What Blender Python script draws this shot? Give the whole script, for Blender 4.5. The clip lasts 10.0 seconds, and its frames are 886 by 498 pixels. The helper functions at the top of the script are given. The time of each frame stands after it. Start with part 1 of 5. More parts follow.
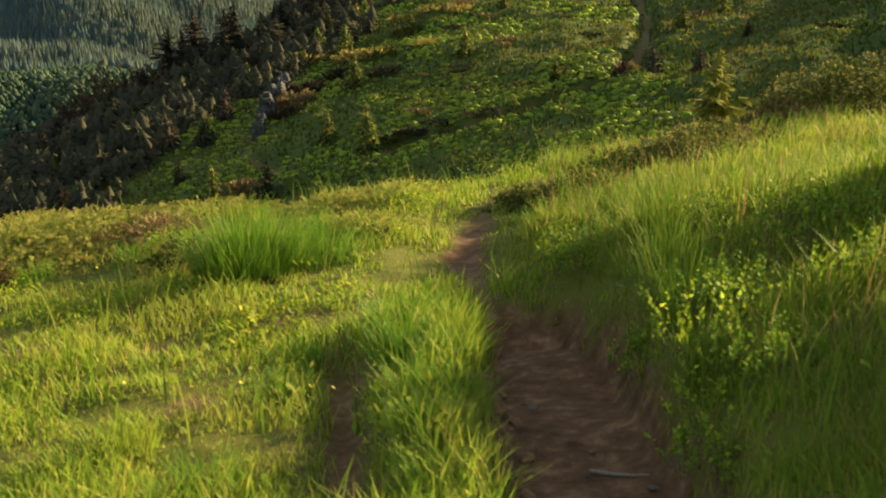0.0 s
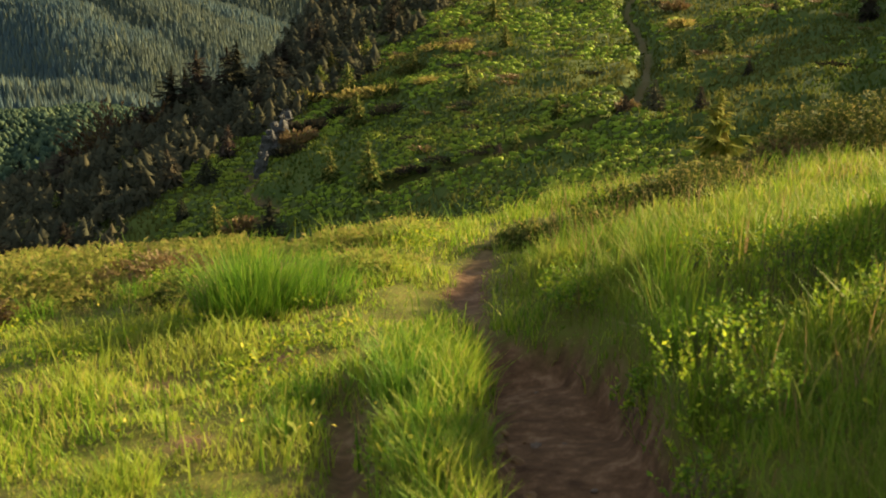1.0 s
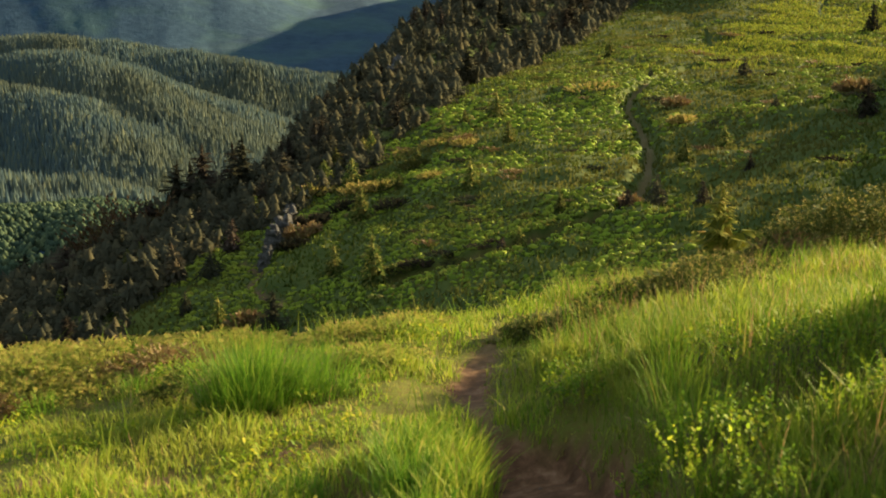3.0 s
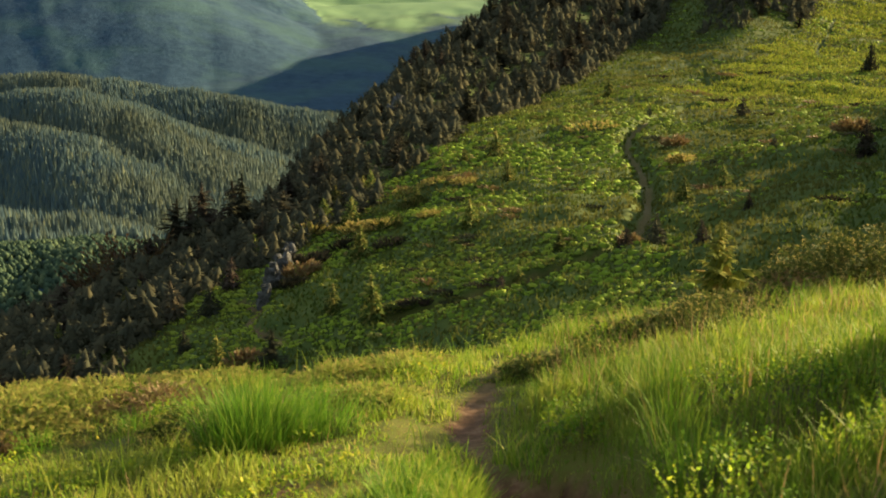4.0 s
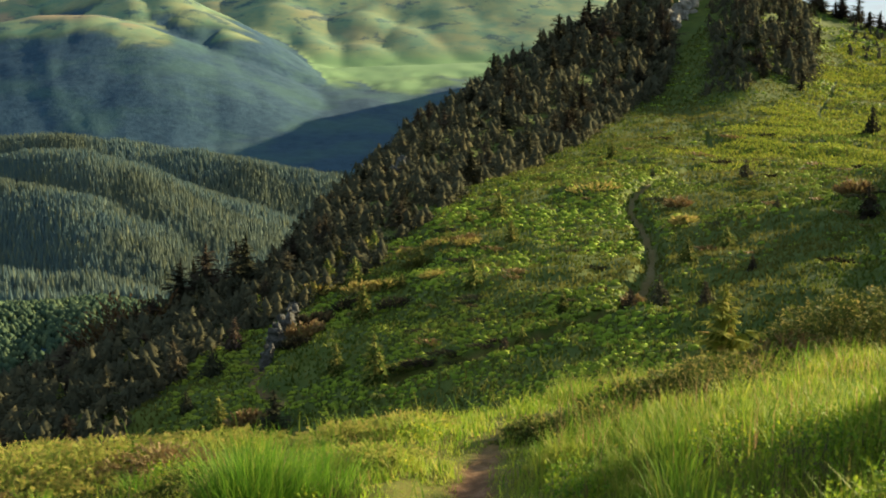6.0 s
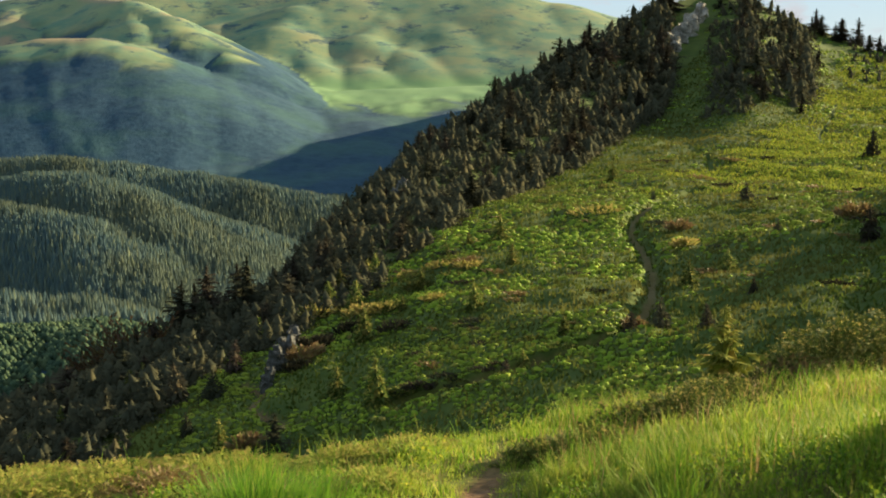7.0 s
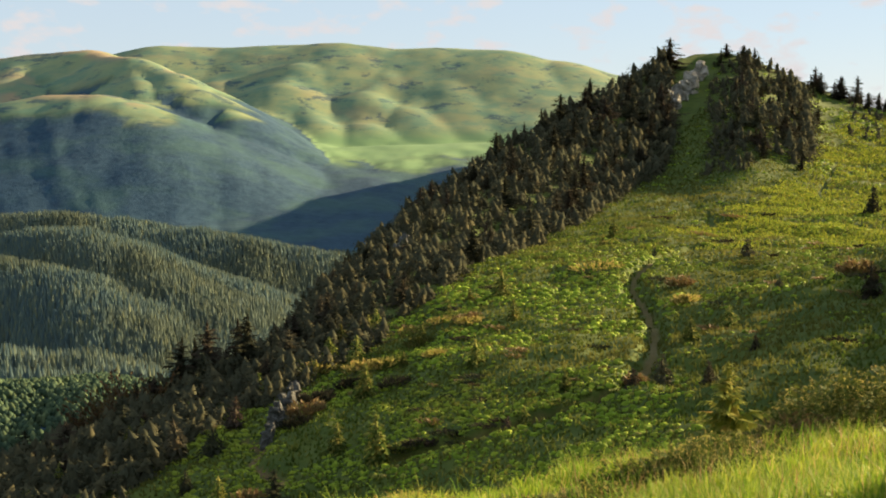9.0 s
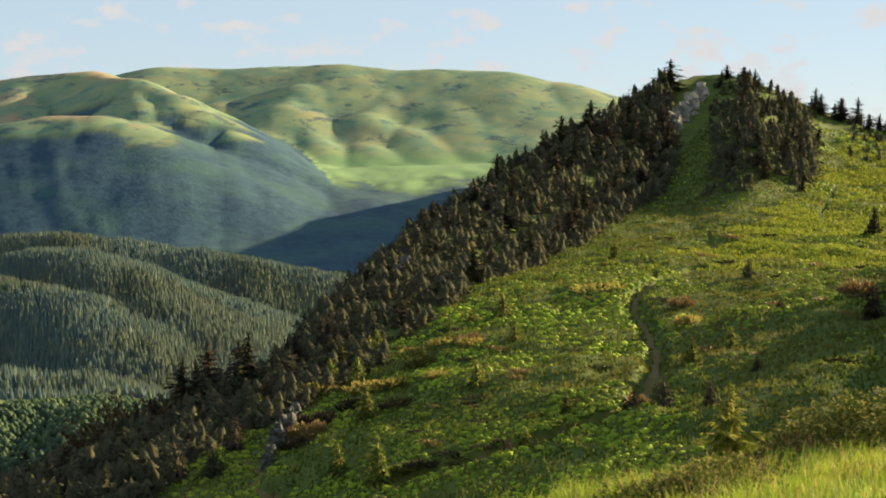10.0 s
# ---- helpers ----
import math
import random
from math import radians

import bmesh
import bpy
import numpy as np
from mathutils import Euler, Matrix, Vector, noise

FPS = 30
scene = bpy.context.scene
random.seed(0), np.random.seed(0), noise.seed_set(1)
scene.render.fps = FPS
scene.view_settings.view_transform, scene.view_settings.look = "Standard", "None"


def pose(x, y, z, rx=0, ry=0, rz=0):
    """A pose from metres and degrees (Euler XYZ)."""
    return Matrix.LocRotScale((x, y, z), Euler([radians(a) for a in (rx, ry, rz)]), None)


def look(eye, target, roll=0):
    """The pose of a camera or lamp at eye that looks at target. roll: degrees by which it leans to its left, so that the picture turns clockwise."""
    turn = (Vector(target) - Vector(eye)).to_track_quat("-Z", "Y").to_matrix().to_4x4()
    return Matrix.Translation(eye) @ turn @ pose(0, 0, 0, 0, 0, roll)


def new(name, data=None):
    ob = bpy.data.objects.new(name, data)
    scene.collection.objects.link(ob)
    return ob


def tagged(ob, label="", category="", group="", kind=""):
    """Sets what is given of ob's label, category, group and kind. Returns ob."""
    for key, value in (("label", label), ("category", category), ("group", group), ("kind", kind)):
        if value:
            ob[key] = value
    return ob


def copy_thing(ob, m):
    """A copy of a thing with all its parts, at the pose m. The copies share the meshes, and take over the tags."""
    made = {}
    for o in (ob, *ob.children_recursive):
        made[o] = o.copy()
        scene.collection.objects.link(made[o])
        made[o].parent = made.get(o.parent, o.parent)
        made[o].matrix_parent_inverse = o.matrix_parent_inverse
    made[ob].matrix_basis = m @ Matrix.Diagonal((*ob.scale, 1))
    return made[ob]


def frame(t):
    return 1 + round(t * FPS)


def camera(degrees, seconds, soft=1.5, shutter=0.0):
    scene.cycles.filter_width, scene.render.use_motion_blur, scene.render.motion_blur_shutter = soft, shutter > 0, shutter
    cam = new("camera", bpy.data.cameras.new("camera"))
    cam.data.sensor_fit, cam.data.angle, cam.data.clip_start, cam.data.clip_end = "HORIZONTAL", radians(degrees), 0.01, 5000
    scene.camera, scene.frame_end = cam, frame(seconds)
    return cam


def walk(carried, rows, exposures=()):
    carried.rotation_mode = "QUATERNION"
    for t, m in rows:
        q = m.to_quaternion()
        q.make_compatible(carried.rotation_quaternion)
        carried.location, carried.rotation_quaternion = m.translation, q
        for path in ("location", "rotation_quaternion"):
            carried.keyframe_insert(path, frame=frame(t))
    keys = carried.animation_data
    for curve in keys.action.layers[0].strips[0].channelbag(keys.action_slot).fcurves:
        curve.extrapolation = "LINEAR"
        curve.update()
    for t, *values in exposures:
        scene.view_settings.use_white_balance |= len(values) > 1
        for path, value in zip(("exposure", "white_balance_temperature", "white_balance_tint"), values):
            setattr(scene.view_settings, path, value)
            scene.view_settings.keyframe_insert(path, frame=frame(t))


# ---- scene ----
# ---- camera: a tripod that stands still and tilts up ----
cam = camera(38.4, 10.0, soft=1.85)
EYE = 1.5
TILTS = [  # seconds, pitch, roll, yaw in degrees
    (0.0, -20.22, 0.18, -0.28),
    (0.5, -19.45, 0.15, -0.24),
    (1.0, -18.53, 0.16, -0.19),
    (1.5, -17.41, 0.19, -0.12),
    (2.0, -16.35, 0.25, -0.08),
    (2.5, -15.28, 0.24, -0.05),
    (4.0, -12.57, 0.05, -0.04),
    (4.5, -11.75, 0.00, 0.00),
    (5.0, -11.05, -0.05, 0.05),
    (5.5, -10.39, -0.05, 0.10),
    (7.0, -8.82, -0.05, 0.18),
    (7.5, -8.21, -0.07, 0.19),
    (8.0, -7.58, -0.10, 0.20),
    (8.5, -6.89, -0.12, 0.21),
    (9.0, -6.30, -0.14, 0.25),
    (9.5, -5.75, -0.13, 0.28),
    (10.0, -5.36, -0.16, 0.30),
]
EXPOSURES = [  # seconds, stops, kelvin, tint
    (0.0, 1.80, 6500, 12),
    (1.0, 1.82, 6600, 14),
    (1.5, 1.79, 6600, 13),
    (2.0, 1.93, 6700, 17),
    (2.5, 1.82, 6600, 15),
    (4.0, 1.82, 6400, 12),
    (4.5, 1.74, 6300, 11),
    (5.0, 1.77, 6200, 10),
    (5.5, 1.82, 6100, 9),
    (7.5, 1.82, 6000, 8),
    (8.0, 1.95, 6300, 12),
    (8.5, 1.93, 6500, 15),
    (9.0, 1.95, 6500, 14),
    (9.5, 1.85, 6400, 12),
    (10.0, 1.91, 6400, 11),
]
walk(cam, [(t, pose(0, 0, EYE, 90 + p, r, y)) for t, p, r, y in TILTS], EXPOSURES)
cam.data.dof.use_dof, cam.data.dof.focus_distance, cam.data.dof.aperture_fstop = True, 25.0, 6.0

# ---- light: a low evening sun and a sky with scattered clouds ----
SUN_AZ, SUN_EL = radians(60), radians(15.0)
to_sun = Vector((math.cos(SUN_EL) * math.sin(SUN_AZ), math.cos(SUN_EL) * math.cos(SUN_AZ), math.sin(SUN_EL)))
sun = new("sun", bpy.data.lights.new("sun", "SUN"))
sun.data.energy, sun.data.angle, sun.data.color = 5.0, radians(0.5), (1.0, 0.78, 0.45)
sun.matrix_world = look(to_sun * 200, (0, 0, 0))


def node(tree, kind, **sets):
    n = tree.nodes.new(kind)
    for key, value in sets.items():
        if key in n.inputs:
            n.inputs[key].default_value = value
    return n


world = bpy.data.worlds.new("sky")
scene.world = world
world.use_nodes = True
wt = world.node_tree
wt.nodes.clear()
sky = wt.nodes.new("ShaderNodeTexSky")
sky.sky_type, sky.sun_disc, sky.sun_elevation, sky.sun_rotation = "NISHITA", False, SUN_EL, SUN_AZ
sky.altitude, sky.air_density, sky.dust_density, sky.ozone_density = 1600, 1.0, 0.4, 1.6
coords = wt.nodes.new("ShaderNodeTexCoord")
stretch = node(wt, "ShaderNodeMapping")
stretch.inputs["Scale"].default_value = (1.0, 1.0, 2.1)
wt.links.new(coords.outputs["Generated"], stretch.inputs["Vector"])
puffs = node(wt, "ShaderNodeTexNoise", Scale=26.0, Detail=6.0, Roughness=0.52)
wt.links.new(stretch.outputs["Vector"], puffs.inputs["Vector"])
cover = wt.nodes.new("ShaderNodeValToRGB")
cover.color_ramp.elements[0].position, cover.color_ramp.elements[1].position = 0.545, 0.665
wt.links.new(puffs.outputs["Fac"], cover.inputs["Fac"])
veil = wt.nodes.new("ShaderNodeMixRGB")
veil.inputs["Color2"].default_value = (4.0, 3.95, 3.9, 1)
wt.links.new(cover.outputs["Color"], veil.inputs["Fac"])
haze = wt.nodes.new("ShaderNodeMixRGB")
haze.inputs["Fac"].default_value, haze.inputs["Color2"].default_value = 0.8, (2.95, 3.6, 4.1, 1)
wt.links.new(sky.outputs["Color"], haze.inputs["Color1"])
wt.links.new(haze.outputs["Color"], veil.inputs["Color1"])
back = node(wt, "ShaderNodeBackground", Strength=0.049)
wt.links.new(veil.outputs["Color"], back.inputs["Color"])
wt.links.new(back.outputs["Background"], wt.nodes.new("ShaderNodeOutputWorld").inputs["Surface"])

# ---- materials ----
def material(name):
    m = bpy.data.materials.new(name)
    m.use_nodes = True
    t = m.node_tree
    t.nodes.clear()
    return m, t, t.nodes.new("ShaderNodeOutputMaterial")


def ramp(t, source, stops):
    r = t.nodes.new("ShaderNodeValToRGB")
    e = r.color_ramp.elements
    while len(e) < len(stops):
        e.new(0.5)
    for el, (pos, col) in zip(e, stops):
        el.position, el.color = pos, (*col, 1)
    t.links.new(source, r.inputs["Fac"])
    return r.outputs["Color"]


def mix(t, fac, a, b):
    n = t.nodes.new("ShaderNodeMixRGB")
    for key, v in (("Fac", fac), ("Color1", a), ("Color2", b)):
        if isinstance(v, (int, float)):
            n.inputs[key].default_value = v
        elif isinstance(v, tuple):
            n.inputs[key].default_value = (*v, 1)
        else:
            t.links.new(v, n.inputs[key])
    return n.outputs["Color"]


def grain(t, scale, detail=4.0, rough=0.6, space="Object"):
    c = t.nodes.new("ShaderNodeTexCoord")
    n = node(t, "ShaderNodeTexNoise", Scale=scale, Detail=detail, Roughness=rough)
    t.links.new(c.outputs[space], n.inputs["Vector"])
    return n.outputs["Fac"]


def leafy(name, stops, through_light=0.35, gloss=0.25, rough=0.5, patch=None, patch_scale=0.6, per_thing=0.0):
    """Leaves and blades: colour by piece, drifts of a second colour, light shining through."""
    m, t, out = material(name)
    g = t.nodes.new("ShaderNodeNewGeometry")
    col = ramp(t, g.outputs["Random Per Island"], stops)
    if patch:
        where = ramp(t, grain(t, patch_scale, 3.0), [(0.42, (0, 0, 0)), (0.62, (1, 1, 1))])
        col = mix(t, where, col, mix(t, 0.6, col, patch))
    if per_thing:
        info = t.nodes.new("ShaderNodeObjectInfo")
        hsv = node(t, "ShaderNodeHueSaturation")
        m1 = node(t, "ShaderNodeMapRange")
        m1.inputs["To Min"].default_value, m1.inputs["To Max"].default_value = 1 - per_thing, 1 + per_thing
        t.links.new(info.outputs["Random"], m1.inputs["Value"])
        t.links.new(m1.outputs["Result"], hsv.inputs["Value"])
        m2, twist = node(t, "ShaderNodeMapRange"), node(t, "ShaderNodeMath")
        twist.operation = "FRACT"
        scaled = node(t, "ShaderNodeMath")
        scaled.operation = "MULTIPLY"
        scaled.inputs[1].default_value = 37.0
        t.links.new(info.outputs["Random"], scaled.inputs[0])
        t.links.new(scaled.outputs["Value"], twist.inputs[0])
        m2.inputs["To Min"].default_value, m2.inputs["To Max"].default_value = (0.44, 0.55) if per_thing > 0.4 else (0.485, 0.52)
        t.links.new(twist.outputs["Value"], m2.inputs["Value"])
        t.links.new(m2.outputs["Result"], hsv.inputs["Hue"])
        t.links.new(col, hsv.inputs["Color"])
        col = hsv.outputs["Color"]
    b = node(t, "ShaderNodeBsdfPrincipled", Roughness=rough)
    b.inputs["Specular IOR Level"].default_value = gloss
    t.links.new(col, b.inputs["Base Color"])
    tr = t.nodes.new("ShaderNodeBsdfTranslucent")
    t.links.new(col, tr.inputs["Color"])
    ms = t.nodes.new("ShaderNodeMixShader")
    ms.inputs["Fac"].default_value = through_light
    t.links.new(b.outputs["BSDF"], ms.inputs[1])
    t.links.new(tr.outputs["BSDF"], ms.inputs[2])
    t.links.new(ms.outputs["Shader"], out.inputs["Surface"])
    return m


def solid(name, stops, scale, rough=0.85, bump=0.4, bump_scale=None, dist=0.02):
    m, t, out = material(name)
    col = ramp(t, grain(t, scale, 6.0), stops)
    b = node(t, "ShaderNodeBsdfPrincipled", Roughness=rough)
    t.links.new(col, b.inputs["Base Color"])
    bp = node(t, "ShaderNodeBump", Strength=bump, Distance=dist)
    t.links.new(grain(t, bump_scale or scale * 3, 6.0, 0.7), bp.inputs["Height"])
    t.links.new(bp.outputs["Normal"], b.inputs["Normal"])
    t.links.new(b.outputs["BSDF"], out.inputs["Surface"])
    return m


def ground_material():
    m, t, out = material("mountain_ground")

    def zone(name):
        a = t.nodes.new("ShaderNodeAttribute")
        a.attribute_name = name
        return a.outputs["Fac"]

    fine, mid, wide = grain(t, 30.0, 6.0, 0.7), grain(t, 1.3, 5.0), grain(t, 0.012, 6.0, 0.62)
    turf = mix(t, mid, (0.08, 0.12, 0.012), (0.14, 0.14, 0.02))
    turf = mix(t, ramp(t, fine, [(0.4, (0, 0, 0)), (0.7, (1, 1, 1))]), turf, (0.12, 0.09, 0.022))
    heath = mix(t, ramp(t, grain(t, 0.35, 6.0), [(0.35, (0, 0, 0)), (0.65, (1, 1, 1))]), (0.040, 0.066, 0.010), (0.075, 0.098, 0.014))
    soil = ramp(t, grain(t, 9.0, 8.0, 0.7), [(0.3, (0.058, 0.030, 0.014)), (0.52, (0.155, 0.083, 0.041)), (0.72, (0.32, 0.19, 0.108))])
    # Aerial haze is mixed into the far woods and pasture as extra blue.
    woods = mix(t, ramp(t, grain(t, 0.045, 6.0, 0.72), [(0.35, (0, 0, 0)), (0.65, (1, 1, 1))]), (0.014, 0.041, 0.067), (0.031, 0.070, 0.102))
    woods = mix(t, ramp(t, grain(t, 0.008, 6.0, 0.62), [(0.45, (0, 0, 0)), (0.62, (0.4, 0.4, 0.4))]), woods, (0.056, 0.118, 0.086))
    pasture = mix(t, ramp(t, wide, [(0.38, (0, 0, 0)), (0.62, (1, 1, 1))]), (0.105, 0.185, 0.118), (0.195, 0.235, 0.118))
    pasture = mix(t, ramp(t, grain(t, 0.005, 5.0, 0.6), [(0.50, (0, 0, 0)), (0.66, (0.4, 0.4, 0.4))]), pasture, (0.25, 0.19, 0.10))
    place = t.nodes.new("ShaderNodeSeparateXYZ")
    t.links.new(t.nodes.new("ShaderNodeNewGeometry").outputs["Position"], place.inputs["Vector"])
    low = node(t, "ShaderNodeMapRange")
    for key, value in (("From Min", -50.0), ("From Max", -85.0)):
        low.inputs[key].default_value = value
    t.links.new(place.outputs["Z"], low.inputs["Value"])
    pasture = mix(t, zone("brow"), pasture, (0.30, 0.215, 0.125))
    copse = ramp(t, grain(t, 0.011, 7.0, 0.7), [(0.56, (0, 0, 0)), (0.62, (0.75, 0.75, 0.75))])
    pasture = mix(t, copse, pasture, woods)
    pasture = mix(t, low.outputs["Result"], pasture, mix(t, wide, (0.115, 0.215, 0.095), (0.17, 0.26, 0.115)))
    col = mix(t, zone("heath"), turf, heath)
    col = mix(t, zone("soil"), col, soil)
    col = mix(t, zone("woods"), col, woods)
    col = mix(t, zone("pasture"), col, pasture)
    b = node(t, "ShaderNodeBsdfPrincipled", Roughness=0.95)
    b.inputs["Specular IOR Level"].default_value = 0.15
    t.links.new(col, b.inputs["Base Color"])
    bp = node(t, "ShaderNodeBump", Strength=0.6, Distance=0.02)
    t.links.new(grain(t, 22.0, 8.0, 0.75), bp.inputs["Height"])
    canopy = t.nodes.new("ShaderNodeMath")
    canopy.operation = "MULTIPLY"
    t.links.new(grain(t, 0.12, 5.0, 0.65), canopy.inputs[0])
    t.links.new(zone("woods"), canopy.inputs[1])
    crowns = node(t, "ShaderNodeBump", Strength=0.25, Distance=5.0)
    t.links.new(canopy.outputs["Value"], crowns.inputs["Height"])
    t.links.new(bp.outputs["Normal"], crowns.inputs["Normal"])
    t.links.new(crowns.outputs["Normal"], b.inputs["Normal"])
    t.links.new(b.outputs["BSDF"], out.inputs["Surface"])
    return m


M_GROUND = ground_material()
M_GRASS = leafy("meadow_grass", [(0.0, (0.12, 0.23, 0.015)), (0.45, (0.22, 0.33, 0.024)), (0.8, (0.34, 0.39, 0.038)), (1.0, (0.43, 0.34, 0.09))], 0.45, 0.12, 0.6, (0.31, 0.32, 0.046), 0.9)
M_HERB = leafy("meadow_herb", [(0.0, (0.12, 0.21, 0.014)), (0.6, (0.26, 0.34, 0.022)), (1.0, (0.50, 0.46, 0.035))], 0.45, 0.1, 0.6)
M_TALL = leafy("tall_grass", [(0.0, (0.05, 0.13, 0.010)), (0.5, (0.13, 0.25, 0.016)), (0.9, (0.19, 0.25, 0.020)), (1.0, (0.31, 0.25, 0.06))], 0.34, 0.06, 0.7, (0.22, 0.24, 0.035), 1.1)
M_TUSSOCK = leafy("tussock_grass", [(0.0, (0.075, 0.185, 0.014)), (0.7, (0.15, 0.285, 0.022)), (1.0, (0.28, 0.37, 0.04))], 0.45, 0.1, 0.6)
M_STRAW = leafy("straw", [(0.0, (0.26, 0.18, 0.08)), (1.0, (0.40, 0.32, 0.16))], 0.3, 0.2, 0.6)
M_STALK = leafy("dry_stalk", [(0.0, (0.26, 0.15, 0.06)), (1.0, (0.46, 0.30, 0.13))], 0.35, 0.1, 0.7)
M_LEAF = leafy("bilberry_leaf", [(0.0, (0.09, 0.17, 0.014)), (0.6, (0.16, 0.27, 0.02)), (1.0, (0.38, 0.42, 0.025))], 0.35, 0.08, 0.6)
M_SHOOT = leafy("bilberry_shoot", [(0.0, (0.14, 0.24, 0.015)), (0.5, (0.27, 0.39, 0.025)), (1.0, (0.50, 0.52, 0.04))], 0.55, 0.08, 0.6)
M_HEATH = leafy("heath_leaf", [(0.0, (0.12, 0.19, 0.016)), (0.6, (0.21, 0.31, 0.023)), (0.93, (0.32, 0.40, 0.032)), (1.0, (0.18, 0.14, 0.045))], 0.22, 0.1, 0.7, (0.20, 0.22, 0.025), 0.05)
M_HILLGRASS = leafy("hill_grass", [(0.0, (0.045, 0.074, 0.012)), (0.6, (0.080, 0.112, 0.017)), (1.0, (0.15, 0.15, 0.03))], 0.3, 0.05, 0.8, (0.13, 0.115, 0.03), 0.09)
# Yellower, brighter version of the hill grass; its colour carries the sunlit band.
M_SUNTINT = leafy("sun_tinted_hill_grass", [(0.0, (0.14, 0.19, 0.018)), (0.6, (0.21, 0.25, 0.025)), (1.0, (0.30, 0.28, 0.042))], 0.35, 0.05, 0.8)
M_PALESPRUCE = leafy("pale_spruce_needles", [(0.0, (0.12, 0.15, 0.028)), (0.5, (0.27, 0.29, 0.05)), (0.9, (0.44, 0.39, 0.085)), (1.0, (0.46, 0.31, 0.09))], 0.5, 0.06, 0.75)
M_JUNIPER = leafy("juniper_tips", [(0.0, (0.16, 0.17, 0.035)), (0.45, (0.29, 0.26, 0.06)), (0.85, (0.42, 0.32, 0.10)), (1.0, (0.40, 0.26, 0.10))], 0.45, 0.05, 0.7)
M_MAT = leafy("juniper_heart", [(0.0, (0.125, 0.18, 0.032)), (0.6, (0.25, 0.285, 0.048)), (1.0, (0.38, 0.33, 0.08))], 0.45, 0.05, 0.7)
M_CREST = leafy("crest_juniper", [(0.0, (0.045, 0.070, 0.014)), (0.6, (0.080, 0.108, 0.022)), (1.0, (0.15, 0.14, 0.036))], 0.25, 0.05, 0.7)
M_DRY = leafy("dry_juniper", [(0.0, (0.14, 0.09, 0.035)), (0.6, (0.26, 0.16, 0.065)), (1.0, (0.20, 0.20, 0.055))], 0.2, 0.2, 0.6)
M_NEEDLE = leafy("spruce_needles", [(0.0, (0.044, 0.045, 0.028)), (0.6, (0.052, 0.050, 0.030)), (1.0, (0.060, 0.051, 0.029))], 0.15, 0.0, 0.85, per_thing=0.45)
M_YOUNG = leafy("young_spruce_needles", [(0.0, (0.045, 0.072, 0.015)), (0.6, (0.11, 0.135, 0.028)), (1.0, (0.26, 0.22, 0.055))], 0.3, 0.05, 0.8, per_thing=0.3)
M_RUST = leafy("reddish_foliage", [(0.0, (0.06, 0.035, 0.015)), (0.6, (0.12, 0.06, 0.022)), (1.0, (0.10, 0.09, 0.02))], 0.2, 0.2, 0.6, per_thing=0.25)
# The blue haze of distance is put into this forest's colour.
M_FARTREE = leafy("hazy_far_spruce", [(0.0, (0.105, 0.165, 0.170)), (0.7, (0.155, 0.220, 0.185)), (1.0, (0.235, 0.265, 0.155))], 0.5, 0.05, 0.8, (0.15, 0.165, 0.09), 0.006)
M_FARLEAF = leafy("far_beech", [(0.0, (0.046, 0.082, 0.050)), (0.6, (0.075, 0.118, 0.060)), (1.0, (0.120, 0.160, 0.072))], 0.35, 0.1, 0.8)
M_BARK = solid("bark", [(0.3, (0.06, 0.04, 0.028)), (0.7, (0.15, 0.11, 0.08))], 12.0)
M_ROCK = solid("limestone", [(0.3, (0.036, 0.038, 0.024)), (0.5, (0.085, 0.085, 0.072)), (0.72, (0.18, 0.175, 0.155))], 1.6, 0.95, 1.0, 5.0, 0.25)
M_CLIFF = solid("pale_limestone", [(0.3, (0.10, 0.095, 0.065)), (0.5, (0.27, 0.25, 0.20)), (0.72, (0.50, 0.46, 0.39))], 0.5, 0.95, 1.0, 1.4, 0.5)
M_STONE = solid("pebble", [(0.3, (0.09, 0.06, 0.04)), (0.7, (0.20, 0.14, 0.095))], 9.0)
M_CLOD = solid("crumbled_earth", [(0.3, (0.14, 0.075, 0.032)), (0.7, (0.32, 0.18, 0.08))], 40.0, 0.95, 0.6)
M_STICK = solid("weathered_wood", [(0.3, (0.16, 0.13, 0.10)), (0.7, (0.34, 0.29, 0.24))], 60.0, 0.8, 0.4)
M_PETAL = solid("yellow_petal", [(0.3, (0.75, 0.55, 0.02)), (0.7, (0.85, 0.65, 0.04))], 30.0, 0.5, 0.05)

# ---- terrain: one sheet from the camera's feet to the far mountains ----
TABLE = np.random.RandomState(7).rand(256, 256) * 2 - 1


def vnoise(x, y, k=0):
    x, y = np.asarray(x, float) + 17.31 * k, np.asarray(y, float) + 41.77 * k
    xi, yi = np.floor(x).astype(np.int64), np.floor(y).astype(np.int64)
    fx, fy = x - xi, y - yi
    fx, fy = fx * fx * (3 - 2 * fx), fy * fy * (3 - 2 * fy)
    a, b = TABLE[xi & 255, yi & 255], TABLE[(xi + 1) & 255, yi & 255]
    c, d = TABLE[xi & 255, (yi + 1) & 255], TABLE[(xi + 1) & 255, (yi + 1) & 255]
    return (a * (1 - fx) + b * fx) * (1 - fy) + (c * (1 - fx) + d * fx) * fy


def fbm(x, y, octaves=4, k=0, gain=0.5):
    total, amp = 0.0, 1.0
    for i in range(octaves):
        total, amp = total + amp * vnoise(np.asarray(x) * 2**i, np.asarray(y) * 2**i, k + i), amp * gain
    return total


def sstep(a, b, v):
    s = np.clip((v - a) / (b - a), 0, 1)
    return s * s * (3 - 2 * s)


